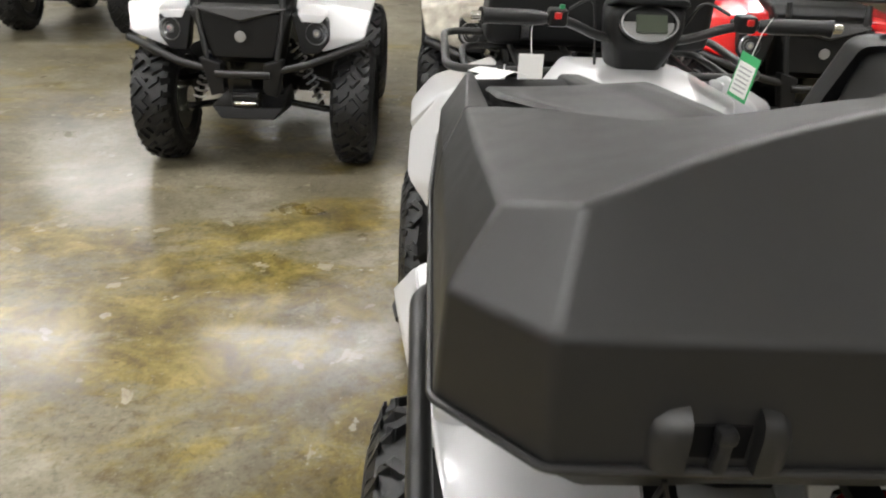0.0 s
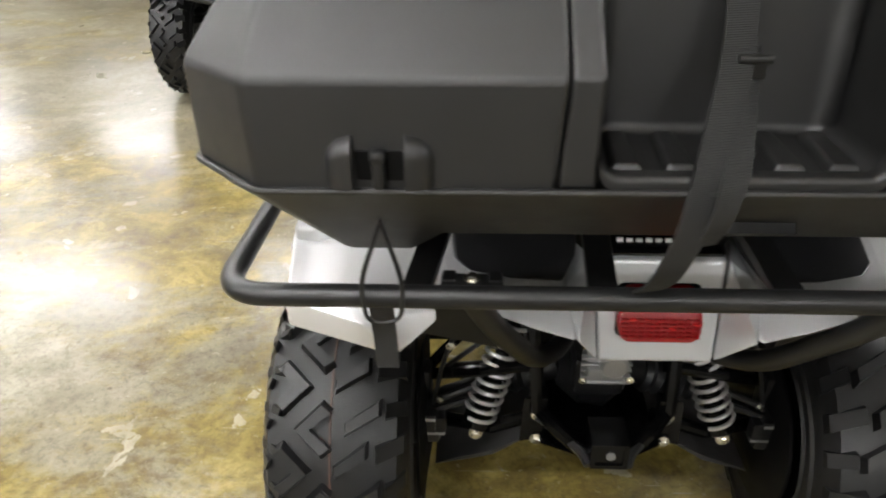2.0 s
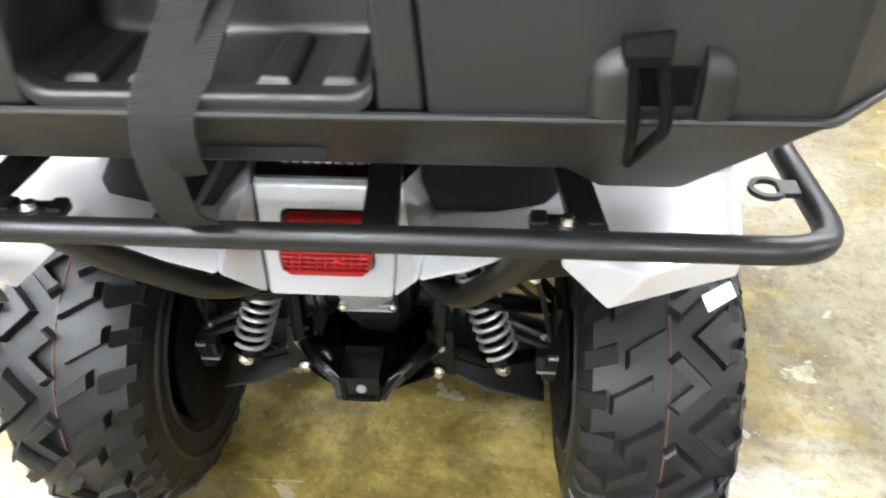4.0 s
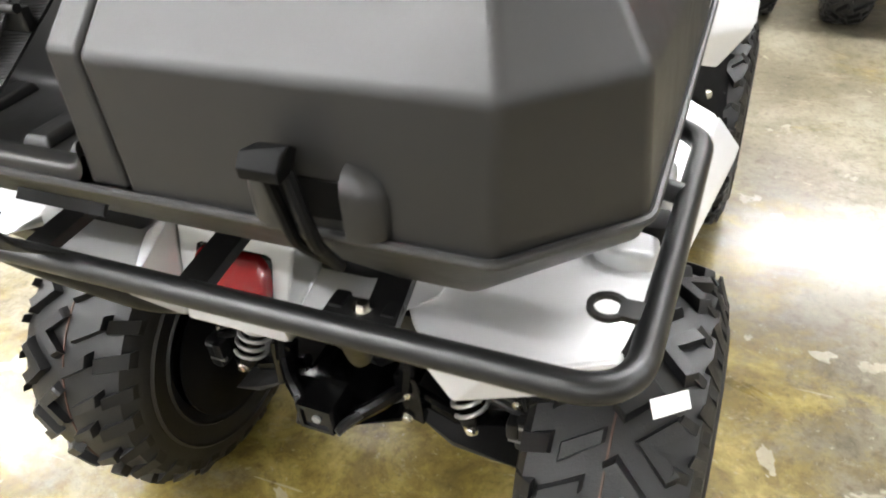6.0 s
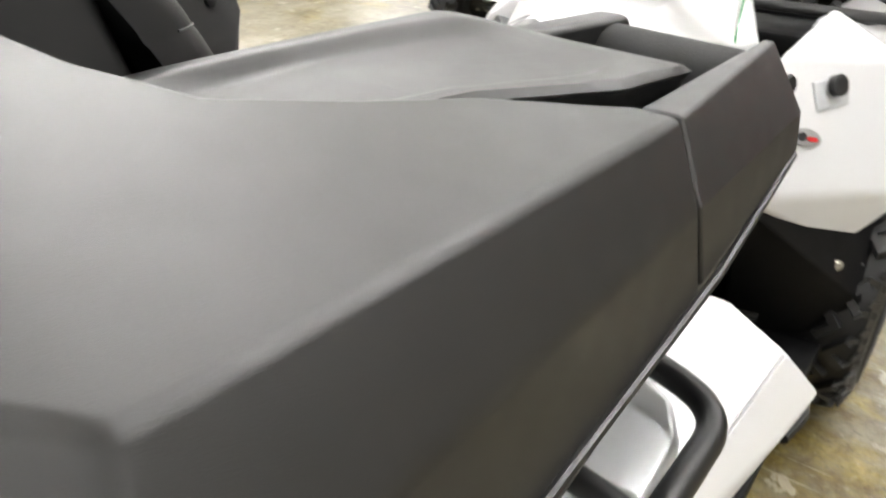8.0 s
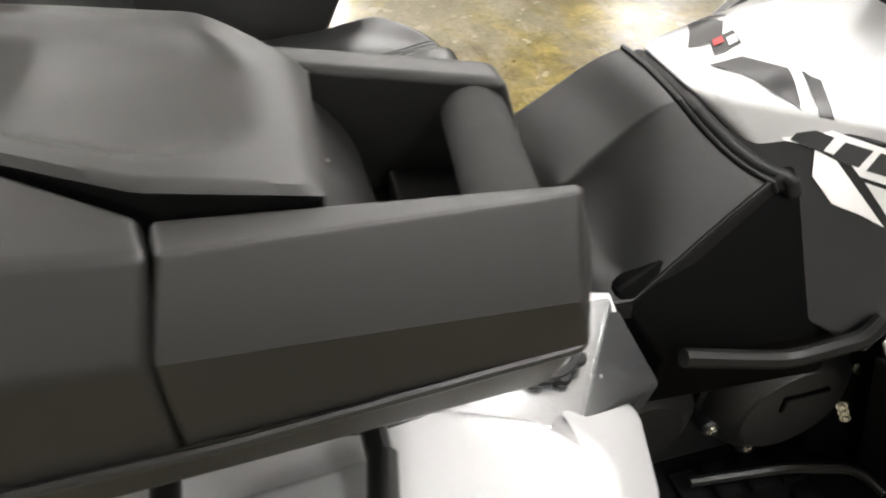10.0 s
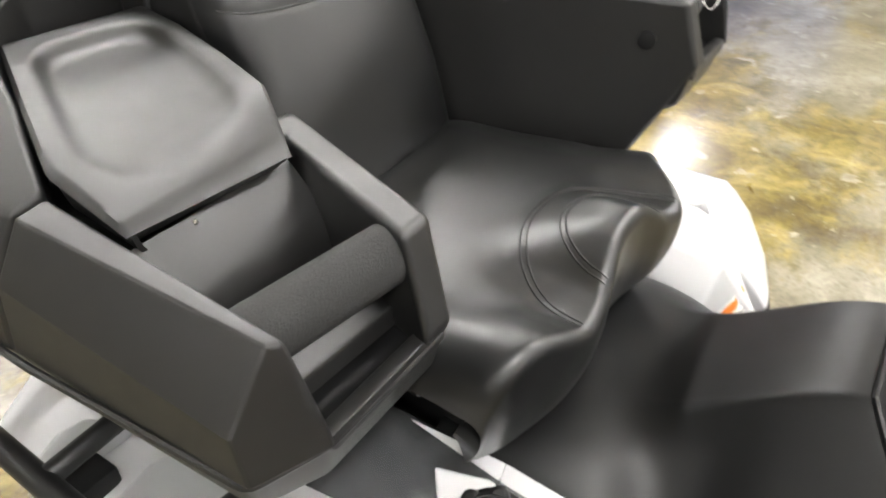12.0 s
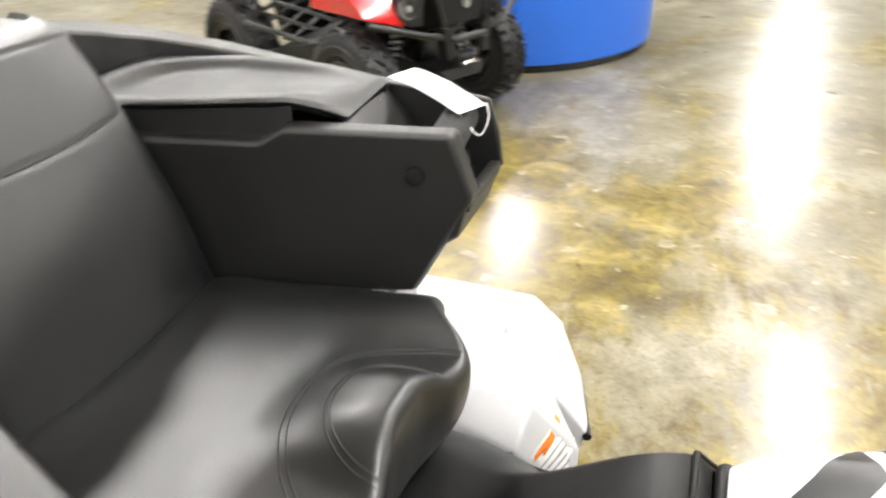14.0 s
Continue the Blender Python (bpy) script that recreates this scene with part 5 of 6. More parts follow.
            z -= 0.005 * max(0, 1 - edge / 0.022) ** 2
            return Vector((s * q[0], q[1], z))
        arm_lid = part("armrest_lid", grid(pad, 44, 50, 0.016), BOX_BLACK, t, "black armrest lid with a dished top", 50)
        def skirt(u, v):
            k = 0.42 + 0.58 * v
            q = along(outer_edge, k)
            ztop = 1.246 - 0.008 * k - 0.028 * max(0.0, k - 0.5) / 0.5
            zlow = 1.247 - 0.135 * max(0.0, k - 0.47) if k < 0.75 else 1.2092 - 0.016 * (k - 0.75)
            bow = math.sin(u * math.pi) * 0.003
            return Vector((s * (q[0] - 0.004 - 0.006 * u), q[1], ztop - 0.004 + (zlow - 0.012 - ztop) * u - bow))
        part("armrest_skirt", grid(skirt, 6, 24, 0.004), BOX_BLACK, arm_lid, "", 50)
        def liner(u, v):
            q = along(inner_edge, 0.86 * v)
            return Vector((s * (q[0] + 0.004), q[1] - 0.002, 1.226 - 0.06 * u))
        part("armrest_liner", grid(liner, 4, 30, 0.003), BOX_BLACK, arm_lid, "", 50)
        part("lid_screw", bolt((s * 0.394, 0.644, 1.196), 0.0016, (0, 1, 0.2)), CHROME, arm_lid)
        # outer arm wall
        outer = hull(f([(0.474, 0.5485, 1.211), (0.461, 0.782, 1.194), (0.499, 0.5345, 1.16), (0.497, 0.775, 1.14), (0.508, 0.5375, 1.1), (0.499, 0.785, 1.099),
                        (0.446, 0.545, 1.212), (0.45, 0.788, 1.192), (0.455, 0.545, 1.1), (0.44, 0.81, 1.1), (0.452, 0.8, 1.15)]), 0.0055, 3)
        part("outer_arm", outer, BOX_BLACK, t, "black outer armrest wall", 14)
        # inner arm wall, angled in plan
        def on(y, z, k=0.0):
            x = 0.155 + (y - 0.36) * 0.325 + k
            return (s * x, y, z)
        outline = [(0.36, 1.2), (0.56, 1.19), (0.59, 1.208), (0.785, 1.197), (0.81, 1.11), (0.735, 0.972), (0.4, 0.972)]
        bm = bmesh.new()
        a = [bm.verts.new(on(y, z)) for y, z in outline]
        b = [bm.verts.new(on(y, z, 0.035)) for y, z in outline]
        bm.faces.new(a)
        bm.faces.new(b[::-1])
        for i in range(len(a)):
            j = (i + 1) % len(a)
            bm.faces.new((a[i], b[i], b[j], a[j]))
        inner = part("inner_arm", bevelled(bm, 0.0075, 4), BOX_BLACK, t, "black inner armrest wall")
        part("wall_plug", lathe([(0.013, -0.002), (0.012, 0.005), (0.006, 0.007)], 18, Matrix.Translation(on(0.742, 1.145)) @ Vector((-s, 0.3, 0)).to_track_quat("Z", "Y").to_matrix().to_4x4()), TRIM_BLACK, inner)
        # grab bar pocket
        part("grab_bar", tube([(s * 0.45, 0.745, 1.168), (s * 0.31, 0.765, 1.168)], 0.0245, 20), FOAM, t, "foam covered grab bar")
        part("pocket_back", grid(lambda u, v: Vector((s * (0.285 + 0.17 * u), 0.632 + 0.05 * v + 0.015 * math.sin(v * 3.1), 1.195 - 0.09 * v)), 8, 10, 0.006), BOX_BLACK, t)
        part("pocket_step", hull(f([(0.3, 0.7, 1.118), (0.45, 0.69, 1.118), (0.31, 0.766, 1.118), (0.45, 0.758, 1.118), (0.3, 0.7, 1.09), (0.45, 0.69, 1.09), (0.31, 0.77, 1.09), (0.45, 0.762, 1.09)]), 0.004), BOX_BLACK, t)
        # added black sheet: the shade of a deeper well, put in as colour
        part("pocket_shade", box((0.15, 0.036, 0.006), (s * 0.38, 0.778, 1.098), 0.001), GUARD_BLACK, t, "black sheet painting the shade of a deep pocket")
        part("front_sill", hull(f([(0.45, 0.805, 1.108), (0.305, 0.805, 1.108), (0.45, 0.79, 1.108), (0.305, 0.79, 1.108), (0.44, 0.805, 1.09), (0.305, 0.805, 1.09), (0.44, 0.785, 1.09), (0.305, 0.785, 1.09)]), 0.003), BOX_BLACK, t)
        part("bar_cap", box((0.004, 0.035, 0.008), (s * 0.312, 0.775, 1.135), 0.001), CHROME, t)

    # middle: open bay at the back, its floor, sill and back drawn up in one rounded tub
    for s in (-1, 1):
        f = lambda pts: [(s * x, y, z) for x, y, z in pts]
        pillar = hull(f([(0.127, 0.0885, 1.099), (0.1615, 0.0885, 1.099), (0.126, 0.094, 1.2), (0.1545, 0.094, 1.2), (0.128, 0.228, 1.317), (0.1565, 0.228, 1.317), (0.114, 0.28, 1.099), (0.16, 0.3, 1.099), (0.116, 0.3, 1.307), (0.1565, 0.3, 1.307)]), 0.005, 3)
        part("bay_side", pillar, BOX_BLACK, t)
    path = rounded_path([(0, 0.087, 1.099), (0, 0.0875, 1.1125), (0, 0.106, 1.1125), (0, 0.112, 1.1045), (0, 0.212, 1.1055), (0, 0.226, 1.315)], 0.012, 5)

    def tub(u, v):
        i = min(int(v * (len(path) - 1)), len(path) - 2)
        p = path[i].lerp(path[i + 1], v * (len(path) - 1) - i)
        d = path[i + 1] - path[i]
        up = Vector((0, -d.z, d.y)).normalized() if p.y > 0.15 else Vector((0, 0, 1))
        half = 0.1265 - 0.068 * (p.y - 0.09)
        r = 0.02
        a = 2 * u - 1
        run = half - r + r * math.pi / 2
        w = abs(a) * run
        if w <= half - r:
            return Vector((math.copysign(w, a), p.y, p.z))
        q = (w - half + r) / r
        return Vector((math.copysign(half - r + r * math.sin(q), a), p.y, p.z)) + up * r * (1 - math.cos(q))
    part("bay_tub", grid(tub, 60, len(path) - 1, 0.0), BOX_BLACK, t, "moulded black bay with a rounded sill", 60)
    part("bay_back", box((0.235, 0.1, 0.2), (0, 0.287, 1.2), 0.004), BOX_BLACK, t)
    for x in (-0.097, -0.048, 0.049, 0.098):
        rib = hull([(x - 0.016, 0.112, 1.104), (x + 0.016, 0.112, 1.104), (x - 0.014, 0.2, 1.105), (x + 0.014, 0.2, 1.105), (x - 0.011, 0.117, 1.113), (x + 0.011, 0.117, 1.113), (x - 0.009, 0.198, 1.113), (x + 0.009, 0.198, 1.113)], 0.003, 3)
        part("bay_rib", rib, BOX_BLACK, t)
    part("backrest_shell", hull([(-0.15, 0.255, 1.3), (0.15, 0.255, 1.3), (-0.14, 0.29, 1.345), (0.14, 0.29, 1.345), (-0.145, 0.36, 1.34), (0.145, 0.36, 1.34), (-0.16, 0.42, 1.0), (0.16, 0.42, 1.0), (-0.158, 0.34, 1.0), (0.158, 0.34, 1.0)], 0.012, 3), BOX_BLACK, t, "black backrest shell", 40)

    # seat back cushion
    def back(u, v):
        a = 2 * u - 1
        w = 0.165 + 0.03 * (1 - v) ** 1.3
        z = 1.0 + 0.345 * v
        e = max(0.0, (abs(a) - 0.72) / 0.28)
        x = a * w - math.copysign(0.012 * e * e, a)
        y = 0.505 - 0.12 * v + 0.022 * math.sin(v * math.pi) + 0.012 * (1 - a * a) - 0.05 * (1 - math.sqrt(max(0, 1 - e * e)))
        y -= 0.04 * max(0, (v - 0.95) / 0.05) ** 3
        y -= 0.0016 * math.exp(-((z - 1.237 - 0.014 * a * a) / 0.003) ** 2)
        y += 0.002 * math.sin(23 * x + 9 * z) * math.sin(31 * z)
        return Vector((x, y, z))
    cushion = part("backrest_cushion", grid(back, 40, 90, 0.03), VINYL, t, "black vinyl backrest cushion with a stitched seam", 60)
    part("seam_thread", tube([back(k / 40, (0.237 + 0.014 * (k / 20 - 1) ** 2) / 0.345) + Vector((0, 0.0012, 0)) for k in range(1, 40)], 0.001, 6), VINYL, cushion)

    # seat cushion: raised nose in the middle, rolled lobes beside it
    NOSE = [(0.0, 0.03, 0.853), (0.03, 0.028, 0.855), (0.06, 0.012, 0.861), (0.09, -0.01, 0.868), (0.13, -0.018, 0.872), (0.17, -0.002, 0.868), (0.21, 0.014, 0.858), (0.25, 0.012, 0.845), (0.285, -0.008, 0.82), (0.32, -0.04, 0.79)]

    def soft(k):
        k = max(0.0, min(1.0, k))
        return k * k * (3 - 2 * k)

    def profile(x, col):
        """Smooth reading of the nose table at a distance from the middle."""
        ax = min(abs(x - 0.014), 0.319)
        for i in range(len(NOSE) - 1):
            if ax <= NOSE[i + 1][0]:
                p = [NOSE[max(0, min(len(NOSE) - 1, i + k))][col] for k in (-1, 0, 1, 2)]
                if i == 0:
                    p[0] = p[2]
                f = (ax - NOSE[i][0]) / (NOSE[i + 1][0] - NOSE[i][0])
                return p[1] + 0.5 * f * (p[2] - p[0] + f * (2 * p[0] - 5 * p[1] + 4 * p[2] - p[3] + f * (3 * (p[1] - p[2]) + p[3] - p[0])))

    def seat_width(k):
        return 0.2 + 0.068 * soft(k / 0.75)

    TOP, ROLL, R_LIP = 0.68, 0.8, 0.017

    def front_edge(x):
        return profile(x, 2) - 0.05 * soft((-0.11 - x) / 0.09)

    def top_height(x, y, a):
        z = 1.03 - 0.007 * math.sin(min(1.0, max(0.0, (y - 0.45) / 0.3)) * math.pi) + soft((y - 0.7) / 0.13) * profile(x, 1) - 0.02 * soft((-0.13 - x) / 0.1)
        e = min(1.0, max(0.0, (abs(a) - 0.78) / 0.22))
        d = min(1.0, max(0.0, (0.565 - 0.03 * a * a - y) / 0.06))
        return z - 0.05 * (1 - math.sqrt(1 - e * e)) - 0.022 * (1 - math.sqrt(1 - d * d)) + 0.0016 * math.sin(19 * x + 4) * math.sin(17 * y)

    def seat(u, v):
        a = 2 * u - 1
        k = min(v / TOP, 1.0)
        x = 0.02 * k + a * seat_width(k)
        yf = front_edge(x)
        y = 0.44 + (yf - R_LIP - 0.44) * k
        z = top_height(x, y, a)
        if v > TOP:
            q = min(1.0, (v - TOP) / (ROLL - TOP)) * math.pi / 2
            y += R_LIP * math.sin(q)
            z -= R_LIP * (1 - math.cos(q))
        if v > ROLL:
            q = (v - ROLL) / (1 - ROLL)
            z += (0.922 - z) * q
            y -= 0.016 * q * q
        return Vector((x, y, z))
    cu = part("seat_cushion", grid(seat, 110, 100, 0.028), VINYL, t, "black vinyl passenger seat cushion with a stitched nose", 60)
    part("seat_pan", hull([(-0.2, 0.42, 0.985), (0.2, 0.42, 0.985), (-0.26, 0.73, 0.965), (0.26, 0.73, 0.965), (-0.12, 0.82, 0.95), (0.12, 0.82, 0.95), (-0.2, 0.42, 0.93), (0.2, 0.42, 0.93), (-0.25, 0.73, 0.92), (0.25, 0.73, 0.92), (-0.1, 0.82, 0.92), (0.1, 0.82, 0.92)], 0.01), TRIM_BLACK, t)

    def on_seat(x, y):
        k = (y - 0.44) / (front_edge(x) - R_LIP - 0.44)
        a = (x - 0.02 * min(1.0, k)) / seat_width(min(1.0, k))
        if k <= 1.0:
            return Vector((x, y, top_height(x, y, a) + 0.0003))
        q = math.asin(min(1.0, (k - 1) * (front_edge(x) - R_LIP - 0.44) / R_LIP))
        return Vector((x, y, top_height(x, front_edge(x) - R_LIP, a) - R_LIP * (1 - math.cos(q)) + 0.0003))
    for rx, ry, y0 in ((0.139, 0.13, 0.866), (0.132, 0.123, 0.866), (0.078, 0.088, 0.862), (0.072, 0.082, 0.862)):
        arc = [on_seat(0.014 + rx * math.cos(k), y0 - ry * math.sin(k)) for k in [math.pi * i / 60 for i in range(1, 60)]]
        part("nose_stitching", tube(arc, 0.0012, 6), VINYL, cu)

    # webbing strap down the bay, cord loop
    part("strap", merge(ribbon(rounded_path([(0.01, 0.222, 1.29), (0.0, 0.16, 1.19), (-0.034, 0.078, 1.1), (-0.04, 0.082, 1.05), (-0.049, 0.105, 0.99), (-0.052, 0.15, 0.95)], 0.03, 5), (1, 0.2, 0), 0.031, 0.003),
                        ribbon(rounded_path([(0.02, 0.2, 1.2), (-0.002, 0.1, 1.122), (-0.014, 0.074, 1.1), (-0.017, 0.077, 1.07), (-0.022, 0.095, 1.04)], 0.03, 5), (1, 0.3, 0), 0.024, 0.003)), WEBBING, t, "black webbing strap")
    part("strap_buckle", merge(box((0.03, 0.01, 0.02), (0.014, 0.168, 1.185), 0.003), rod((0.0, 0.16, 1.196), (0.03, 0.16, 1.196), 0.004)), STEEL_BLACK, t, "black metal cam buckle")
    loop = rounded_path([(-0.33, 0.13, 1.04), (-0.355, 0.125, 0.97), (-0.35, 0.13, 0.915), (-0.315, 0.135, 0.915), (-0.308, 0.125, 0.97), (-0.33, 0.13, 1.045)], 0.03, 5)
    part("cord_loop", tube(loop, 0.0025, 6), RUBBER, t)
    part("strap_tail", ribbon([(-0.34, 0.16, 0.93), (-0.341, 0.185, 0.86), (-0.341, 0.195, 0.8)], (1, 0, 0), 0.028, 0.003), WEBBING, t)
    part("price_tag", grid(lambda u, v: Vector((-0.422, 0.646, 1.222)).lerp(Vector((-0.466, 0.668, 1.224)), u).lerp(Vector((-0.372, 0.768, 1.2)).lerp(Vector((-0.418, 0.79, 1.2)), u), v) + Vector((0, 0, 0.004 * math.sin(v * 4))), 3, 10, 0.0008), PAPER, t, "blank white card tag")
    part("tag_string", tube(rounded_path([(-0.405, 0.795, 1.204), (-0.405, 0.8, 1.185), (-0.395, 0.79, 1.155), (-0.385, 0.765, 1.19)], 0.015, 4), 0.0012, 5), PAPER, t)
    return t


seat_box()


# ---- the other machines in the hall ----
def parked_quad(name, label, body_mat, m, rack=True, foot=False):
    """A utility quad, nose towards -y in its own frame, origin on the floor under the nose."""
    q = thing(name, label, "quad bike", m, "parked quads")
    FY, RY = 0.33, 1.58
    for s in (-1, 1):
        wheel(q, s * 0.5, FY, 0.32, 0.21, s, WHEELS)
        wheel(q, s * 0.47, RY, 0.325, 0.245, s, WHEELS)
        f = lambda pts: [(s * x, y, z) for x, y, z in pts]
        fen = hull(f([(0.2, 0.12, 0.9), (0.33, 0.06, 0.72), (0.36, 0.06, 0.64), (0.57, 0.12, 0.7), (0.6, 0.22, 0.82), (0.6, 0.5, 0.84), (0.56, 0.62, 0.7), (0.3, 0.62, 0.95), (0.2, 0.5, 0.98), (0.35, 0.2, 0.66)]), 0.015)
        fender = part("front_fender", fen, body_mat, q, angle=28)
        hm = Matrix.Translation((s * 0.345, 0.055, 0.735)) @ Vector((s * 0.1, -1, 0.12)).to_track_quat("Z", "Y").to_matrix().to_4x4()
        part("headlamp_surround", hull(f([(0.23, 0.03, 0.83), (0.4, 0.06, 0.8), (0.27, 0.02, 0.64), (0.36, 0.03, 0.64), (0.41, 0.06, 0.7), (0.25, 0.16, 0.83), (0.4, 0.16, 0.8), (0.28, 0.15, 0.64)]), 0.012, 3), TRIM_BLACK, q, "black headlamp surround")
        lamp = part("headlamp", lathe([(0.054, -0.02), (0.056, 0.014), (0.05, 0.02), (0.046, 0.012), (0.036, 0.006), (0.034, 0.014), (0.022, 0.008), (0.02, 0.016), (0.004, 0.018)], 20, hm), CLEAR, q, "clear round headlamp")
        part("lamp_reflector", lathe([(0.014, 0.014), (0.012, 0.024)], 12, hm), CHROME, lamp)
        part("lamp_brow", hull(f([(0.26, 0.03, 0.83), (0.4, 0.05, 0.82), (0.28, 0.025, 0.79), (0.37, 0.04, 0.785), (0.27, 0.14, 0.86), (0.4, 0.14, 0.85)]), 0.006), body_mat, q)
        # bumper
        part("bumper_tube", tube(rounded_path(f([(0.12, -0.03, 0.56), (0.3, -0.03, 0.6), (0.57, 0.1, 0.68)]), 0.04, 5), 0.019, 12), STEEL_BLACK, q)
        part("bumper_plate", hull(f([(0.1, -0.05, 0.6), (0.2, -0.05, 0.63), (0.09, -0.055, 0.46), (0.16, -0.05, 0.44), (0.1, 0.02, 0.6), (0.2, 0.02, 0.62), (0.16, 0.02, 0.45)]), 0.01), TRIM_BLACK, q)
        part("bumper_upright", tube(rounded_path(f([(0.16, -0.03, 0.6), (0.19, -0.01, 0.75), (0.2, 0.04, 0.95)]), 0.04, 4), 0.014, 10), STEEL_BLACK, q)
        part("suspension_arm", tube(f([(0.1, 0.3, 0.33), (0.42, 0.33, 0.27)]), 0.018, 10), GLOSS_BLACK, q)
        part("suspension_arm", tube(f([(0.1, 0.3, 0.5), (0.42, 0.33, 0.42)]), 0.014, 10), GLOSS_BLACK, q)
        sh = part("shock_absorber", rod((s * 0.18, 0.28, 0.66), (s * 0.33, 0.28, 0.32), 0.014), GLOSS_BLACK, q)
        part("coil_spring", coil((s * 0.19, 0.28, 0.64), (s * 0.32, 0.28, 0.345), 0.03, 0.0055, 9), SPRING, sh)
        part("hub", merge(lathe([(0.06, -0.03), (0.07, 0.02)], 18, pose(s * 0.4, FY, 0.315, 0, 90, 0)), bolt((s * 0.42, FY - 0.08, 0.28), 0.012, (0, -1, 0))), CHROME, q)
        part("rear_fender", hull(f([(0.25, 1.2, 0.85), (0.58, 1.3, 0.8), (0.58, 1.8, 0.8), (0.4, 1.95, 0.8), (0.25, 1.9, 0.88), (0.6, 1.5, 0.74)]), 0.015), body_mat, q)
        part("footwell", hull(f([(0.15, 0.62, 0.34), (0.5, 0.62, 0.34), (0.5, 1.25, 0.34), (0.15, 1.25, 0.34), (0.15, 0.62, 0.3), (0.5, 0.62, 0.3), (0.5, 1.25, 0.3), (0.15, 1.25, 0.3), (0.52, 0.64, 0.5), (0.3, 0.64, 0.6)])), TRIM_BLACK, q)
        part("grip", tube([(s * 0.25, 0.8, 1.15), (s * 0.4, 0.84, 1.16)], 0.017, 12), RUBBER, q)
    part("grille", hull([(-0.24, 0.0, 0.83), (0.24, 0.0, 0.83), (-0.14, -0.01, 0.62), (0.14, -0.01, 0.62), (-0.24, 0.2, 0.9), (0.24, 0.2, 0.9), (-0.16, 0.2, 0.55), (0.16, 0.2, 0.55)], 0.012), TRIM_BLACK, q, "black front grille")
    part("nose_cover", hull([(-0.24, 0.03, 0.86), (0.24, 0.03, 0.86), (-0.26, 0.1, 0.93), (0.26, 0.1, 0.93), (-0.24, 0.5, 0.97), (0.24, 0.5, 0.97), (-0.24, 0.05, 0.8), (0.24, 0.05, 0.8), (-0.24, 0.5, 0.8), (0.24, 0.5, 0.8)], 0.02, 3), TRIM_BLACK, q, "black nose cover under the rack")
    part("grille_brow", hull([(-0.22, -0.02, 0.85), (0.22, -0.02, 0.85), (0, -0.045, 0.8), (-0.22, 0.06, 0.87), (0.22, 0.06, 0.87), (0, -0.03, 0.785)], 0.006), GUARD, q)
    part("emblem", lathe([(0.026, 0), (0.026, 0.006), (0.02, 0.008)], 24, pose(0, -0.03, 0.725, 90, 0, 0)), CAST, q, "round metal emblem")
    part("bumper_bar", tube([(-0.13, -0.045, 0.55), (0.13, -0.045, 0.55)], 0.02, 12), STEEL_BLACK, q)
    part("winch", merge(box((0.14, 0.06, 0.08), (0, 0.0, 0.42), 0.01), rod((-0.06, -0.035, 0.44), (0.06, -0.035, 0.44), 0.012), rod((-0.06, -0.035, 0.4), (0.06, -0.035, 0.4), 0.012)), DARKCAST, q, "winch with roller fairlead")
    part("fairlead_roller", rod((-0.05, -0.05, 0.41), (0.05, -0.05, 0.41), 0.009), CHROME, q)
    part("skid_plate", hull([(-0.18, 0.0, 0.38), (0.18, 0.0, 0.38), (-0.13, -0.02, 0.32), (0.13, -0.02, 0.32), (-0.15, 0.5, 0.26), (0.15, 0.5, 0.26), (-0.15, 0.4, 0.4), (0.15, 0.4, 0.4)], 0.008), TRIM_BLACK, q)
    part("chassis", hull([(-0.14, 0.2, 0.7), (0.14, 0.2, 0.7), (-0.18, 1.7, 0.75), (0.18, 1.7, 0.75), (-0.14, 0.2, 0.3), (0.14, 0.2, 0.3), (-0.15, 1.6, 0.3), (0.15, 1.6, 0.3)]), GLOSS_BLACK, q)
    part("tank_cover", hull([(-0.2, 0.4, 0.98), (0.2, 0.4, 0.98), (-0.12, 0.95, 1.0), (0.12, 0.95, 1.0), (-0.25, 0.5, 0.8), (0.25, 0.5, 0.8), (-0.2, 1.0, 0.75), (0.2, 1.0, 0.75)], 0.03, 3), body_mat, q)
    part("saddle", hull([(-0.1, 0.95, 0.98), (0.1, 0.95, 0.98), (-0.18, 1.3, 0.88), (0.18, 1.3, 0.88), (-0.17, 1.7, 0.92), (0.17, 1.7, 0.92), (-0.2, 0.95, 0.8), (0.2, 0.95, 0.8), (-0.2, 1.7, 0.8), (0.2, 1.7, 0.8)], 0.03, 3), VINYL, q, angle=45)
    part("handlebar", tube(rounded_path([(-0.4, 0.84, 1.16), (-0.2, 0.78, 1.15), (-0.08, 0.72, 1.06), (0.08, 0.72, 1.06), (0.2, 0.78, 1.15), (0.4, 0.84, 1.16)], 0.05, 4), 0.011, 10), STEEL_BLACK, q)
    part("instrument_pod", hull([(-0.09, 0.66, 1.02), (0.09, 0.66, 1.02), (-0.08, 0.7, 1.15), (0.08, 0.7, 1.15), (-0.08, 0.8, 1.12), (0.08, 0.8, 1.12)], 0.015), TRIM_BLACK, q)
    if rack:
        part("front_rack_tube", tube(rounded_path([(-0.44, 0.02, 0.98), (0.44, 0.02, 0.98), (0.44, 0.5, 0.99), (-0.44, 0.5, 0.99)], 0.07, 5, True), 0.013, 10, closed=True), STEEL_BLACK, q)
        for x in (-0.3, -0.15, 0.0, 0.15, 0.3):
            part("front_rack_bar", tube([(x, 0.03, 0.98), (x, 0.5, 0.99)], 0.009, 8), STEEL_BLACK, q)
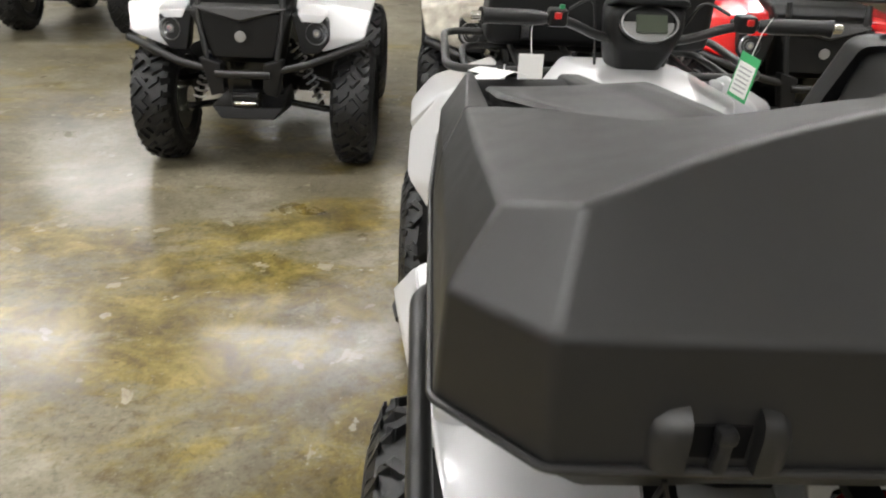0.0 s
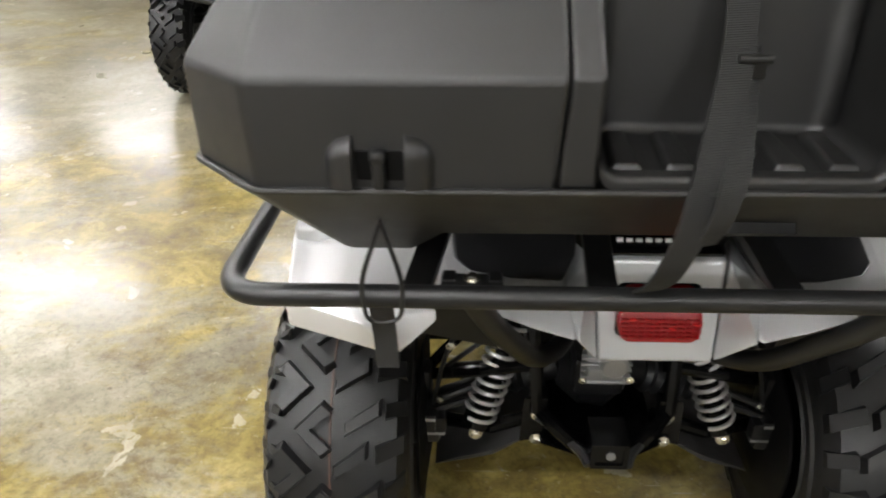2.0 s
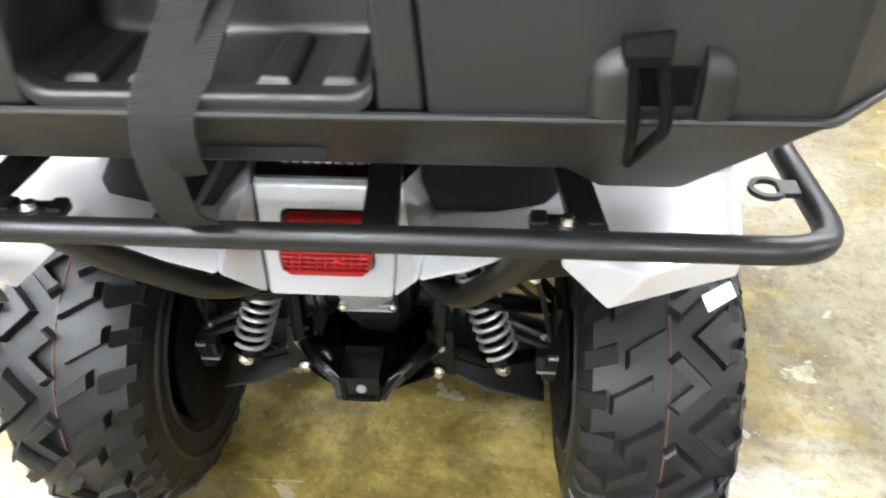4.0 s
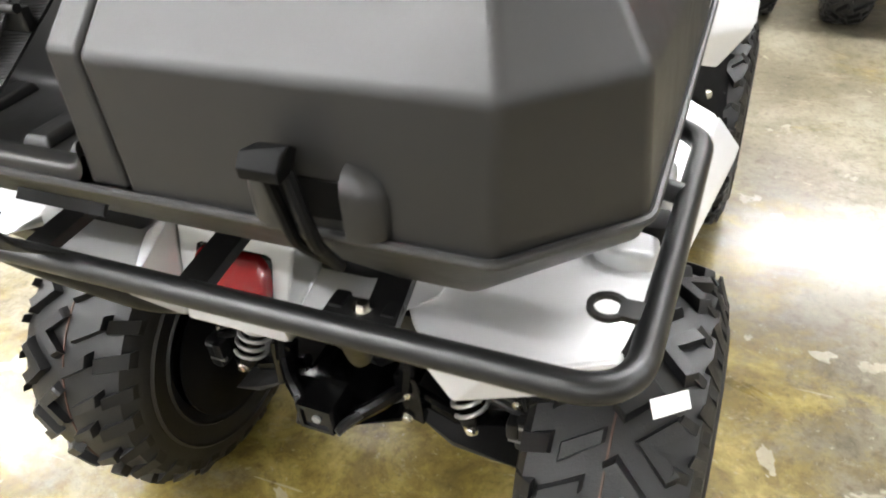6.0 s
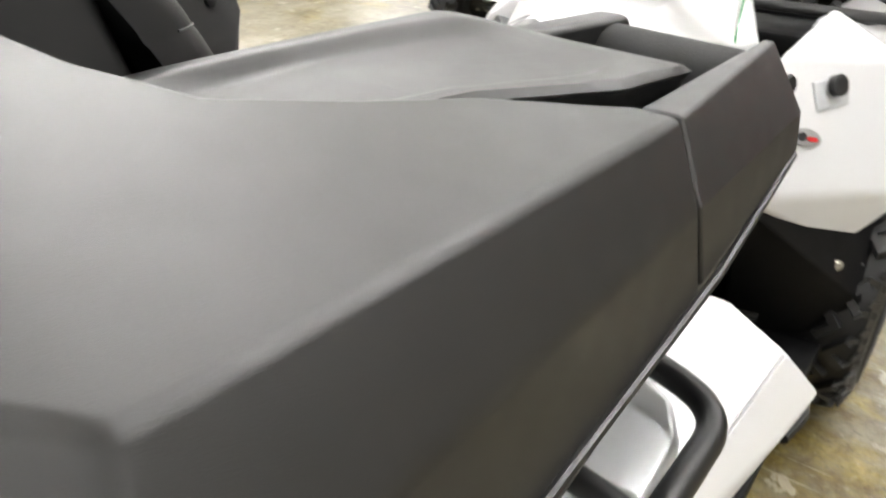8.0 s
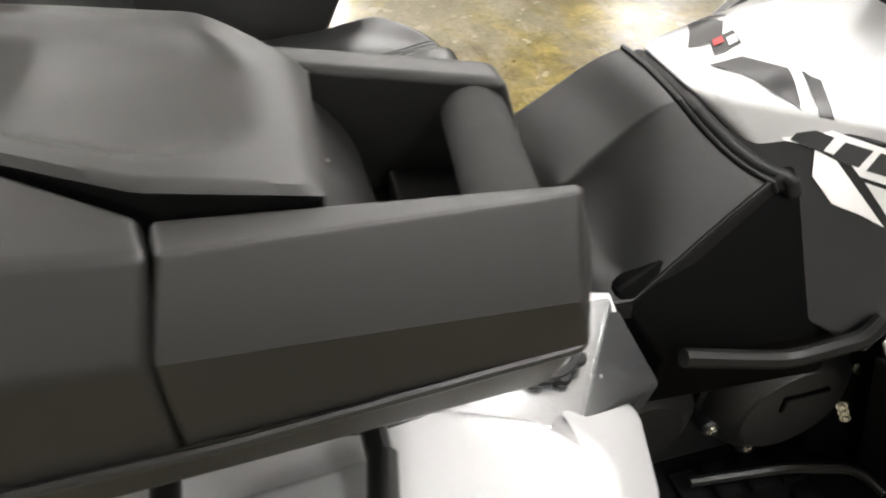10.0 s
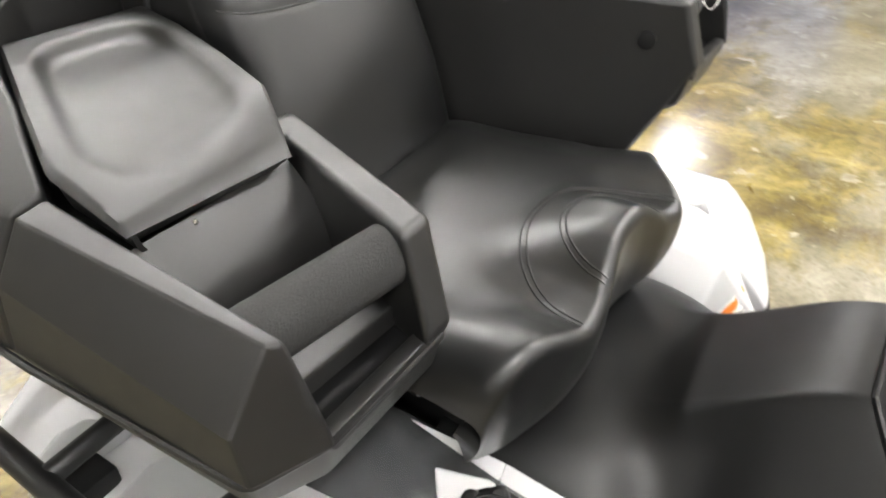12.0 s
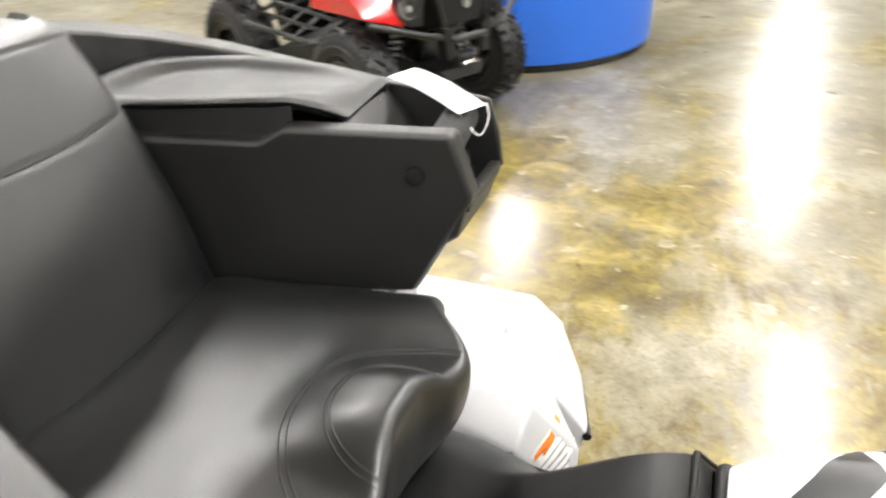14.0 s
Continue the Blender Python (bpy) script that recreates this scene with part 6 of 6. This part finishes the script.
    part("rear_rack_tube", tube(rounded_path([(-0.44, 1.45, 0.98), (0.44, 1.45, 0.98), (0.44, 2.0, 0.98), (-0.44, 2.0, 0.98)], 0.07, 5, True), 0.013, 10, closed=True), STEEL_BLACK, q)
    for x in (-0.3, -0.1, 0.1, 0.3):
        part("rear_rack_bar", tube([(x, 1.45, 0.98), (x, 2.0, 0.98)], 0.009, 8), STEEL_BLACK, q)
    if foot:
        A, B, C, D = (Vector(p) for p in ((-0.46, 0.62, 0.46), (-0.12, 0.7, 0.58), (-0.16, 1.4, 0.64), (-0.56, 1.34, 0.52)))
        board = part("foot_board", tube(rounded_path([A, B, C, D], 0.05, 4, True), 0.014, 10, closed=True), STEEL_BLACK, q, "open black foot board grid")
        for k in (0.33, 0.66):
            part("foot_board_bar", tube([A.lerp(B, k), D.lerp(C, k)], 0.013, 8), STEEL_BLACK, board)
        for k in (0.2, 0.4, 0.6, 0.8):
            part("foot_board_bar", tube([A.lerp(D, k), B.lerp(C, k)], 0.01, 8), STEEL_BLACK, board)
    for s in (-1, 1):
        part("tail_lamp", box((0.06, 0.03, 0.045), (s * 0.06, 1.97, 0.82), 0.008), RED_LENS, q)
    return q


white_quad = parked_quad("quad_bike", "pearl white utility quad bike with black bumper facing the aisle", WHITE, pose(-1.39, 3.25, 0))
parked_quad("quad_bike", "red utility quad bike with black bumper facing the aisle", RED, pose(1.45, 3.35, 0))
parked_quad("quad_bike", "black and white quad bike parked far along the row", WHITE, pose(-3.72, 6.35, 0))
parked_quad("quad_bike", "camouflage printed quad bike parked beyond the aisle", CAMO, pose(0.05, 3.4, 0))
parked_quad("quad_bike", "red quad bike with wide black front rack beside the blue counter", RED, pose(-3.33, -0.28, 0, 0, 0, 155), foot=True)
parked_quad("quad_bike", "dark quad bike with glowing red tail lamps", GLOSS_BLACK, pose(-0.69, -3.88, 0, 0, 0, -13.9))


# ---- blue counter ----
def counter():
    t = thing("counter", "round blue laminate showroom counter on a black plinth", "counter", pose(-5.6, -0.7, 0))
    part("plinth", lathe([(1.17, 0.0), (1.17, 0.06), (1.1, 0.06)], 64), GLOSS_BLACK, t, "black plinth")
    part("drum", lathe([(1.19, 0.06), (1.19, 1.0), (1.1, 1.0)], 64), BLUE, t, "blue laminate drum")
    part("worktop", lathe([(1.25, 1.0), (1.26, 1.015), (1.26, 1.035), (1.25, 1.045)], 64), WALLPAINT, t)
    return t


counter()


# ---- case on the front rack, hang tags ----
def front_case():
    t = thing("cargo_case", "black padded cargo case with buckles on the front rack", "case")
    part("case_body", hull([(-0.34, 2.0, 0.98), (0.36, 2.0, 0.98), (-0.34, 2.28, 0.98), (0.36, 2.28, 0.98), (-0.33, 1.98, 1.2), (0.35, 1.98, 1.2), (-0.31, 2.26, 1.24), (0.33, 2.26, 1.24)], 0.03, 3), TRIM_BLACK, t, angle=45)
    for x in (-0.22, 0.24):
        part("buckle", box((0.03, 0.012, 0.05), (x, 1.983, 1.03), 0.004), GLOSS_BLACK, t)
    return t


front_case()


def hang_tag(name, label, at, w, h, card, bars):
    t = thing(name, label, "tag", Matrix.Translation(at))
    part("card", box((w, 0.002, h), (0, 0, -h / 2), 0.0), card, t)
    if bars:
        part("printed_panel", box((w * 0.86, 0.001, h * 0.72), (0, -0.002, -h * 0.55)), PAPER, t)
        for k in range(6):
            part("print_bar", box((w * 0.65, 0.001, h * 0.03), (0, -0.003, -h * (0.3 + 0.1 * k))), GREY_PRINT, t)
    part("string", tube([(0, 0, -0.008), (-0.004, 0.01, 0.05), (0.002, 0.02, 0.09)], 0.0012, 5), PAPER, t)
    return t


hang_tag("price_tag", "blank white card tag tied to the handlebar", (-0.275, 1.42, 1.085), 0.058, 0.095, PAPER, False)
hang_tag("price_tag", "green and white printed card tag tied to the handlebar", (0.24, 1.42, 1.1), 0.06, 0.11, GREEN, True).rotation_euler = (0, radians(10), radians(-66))
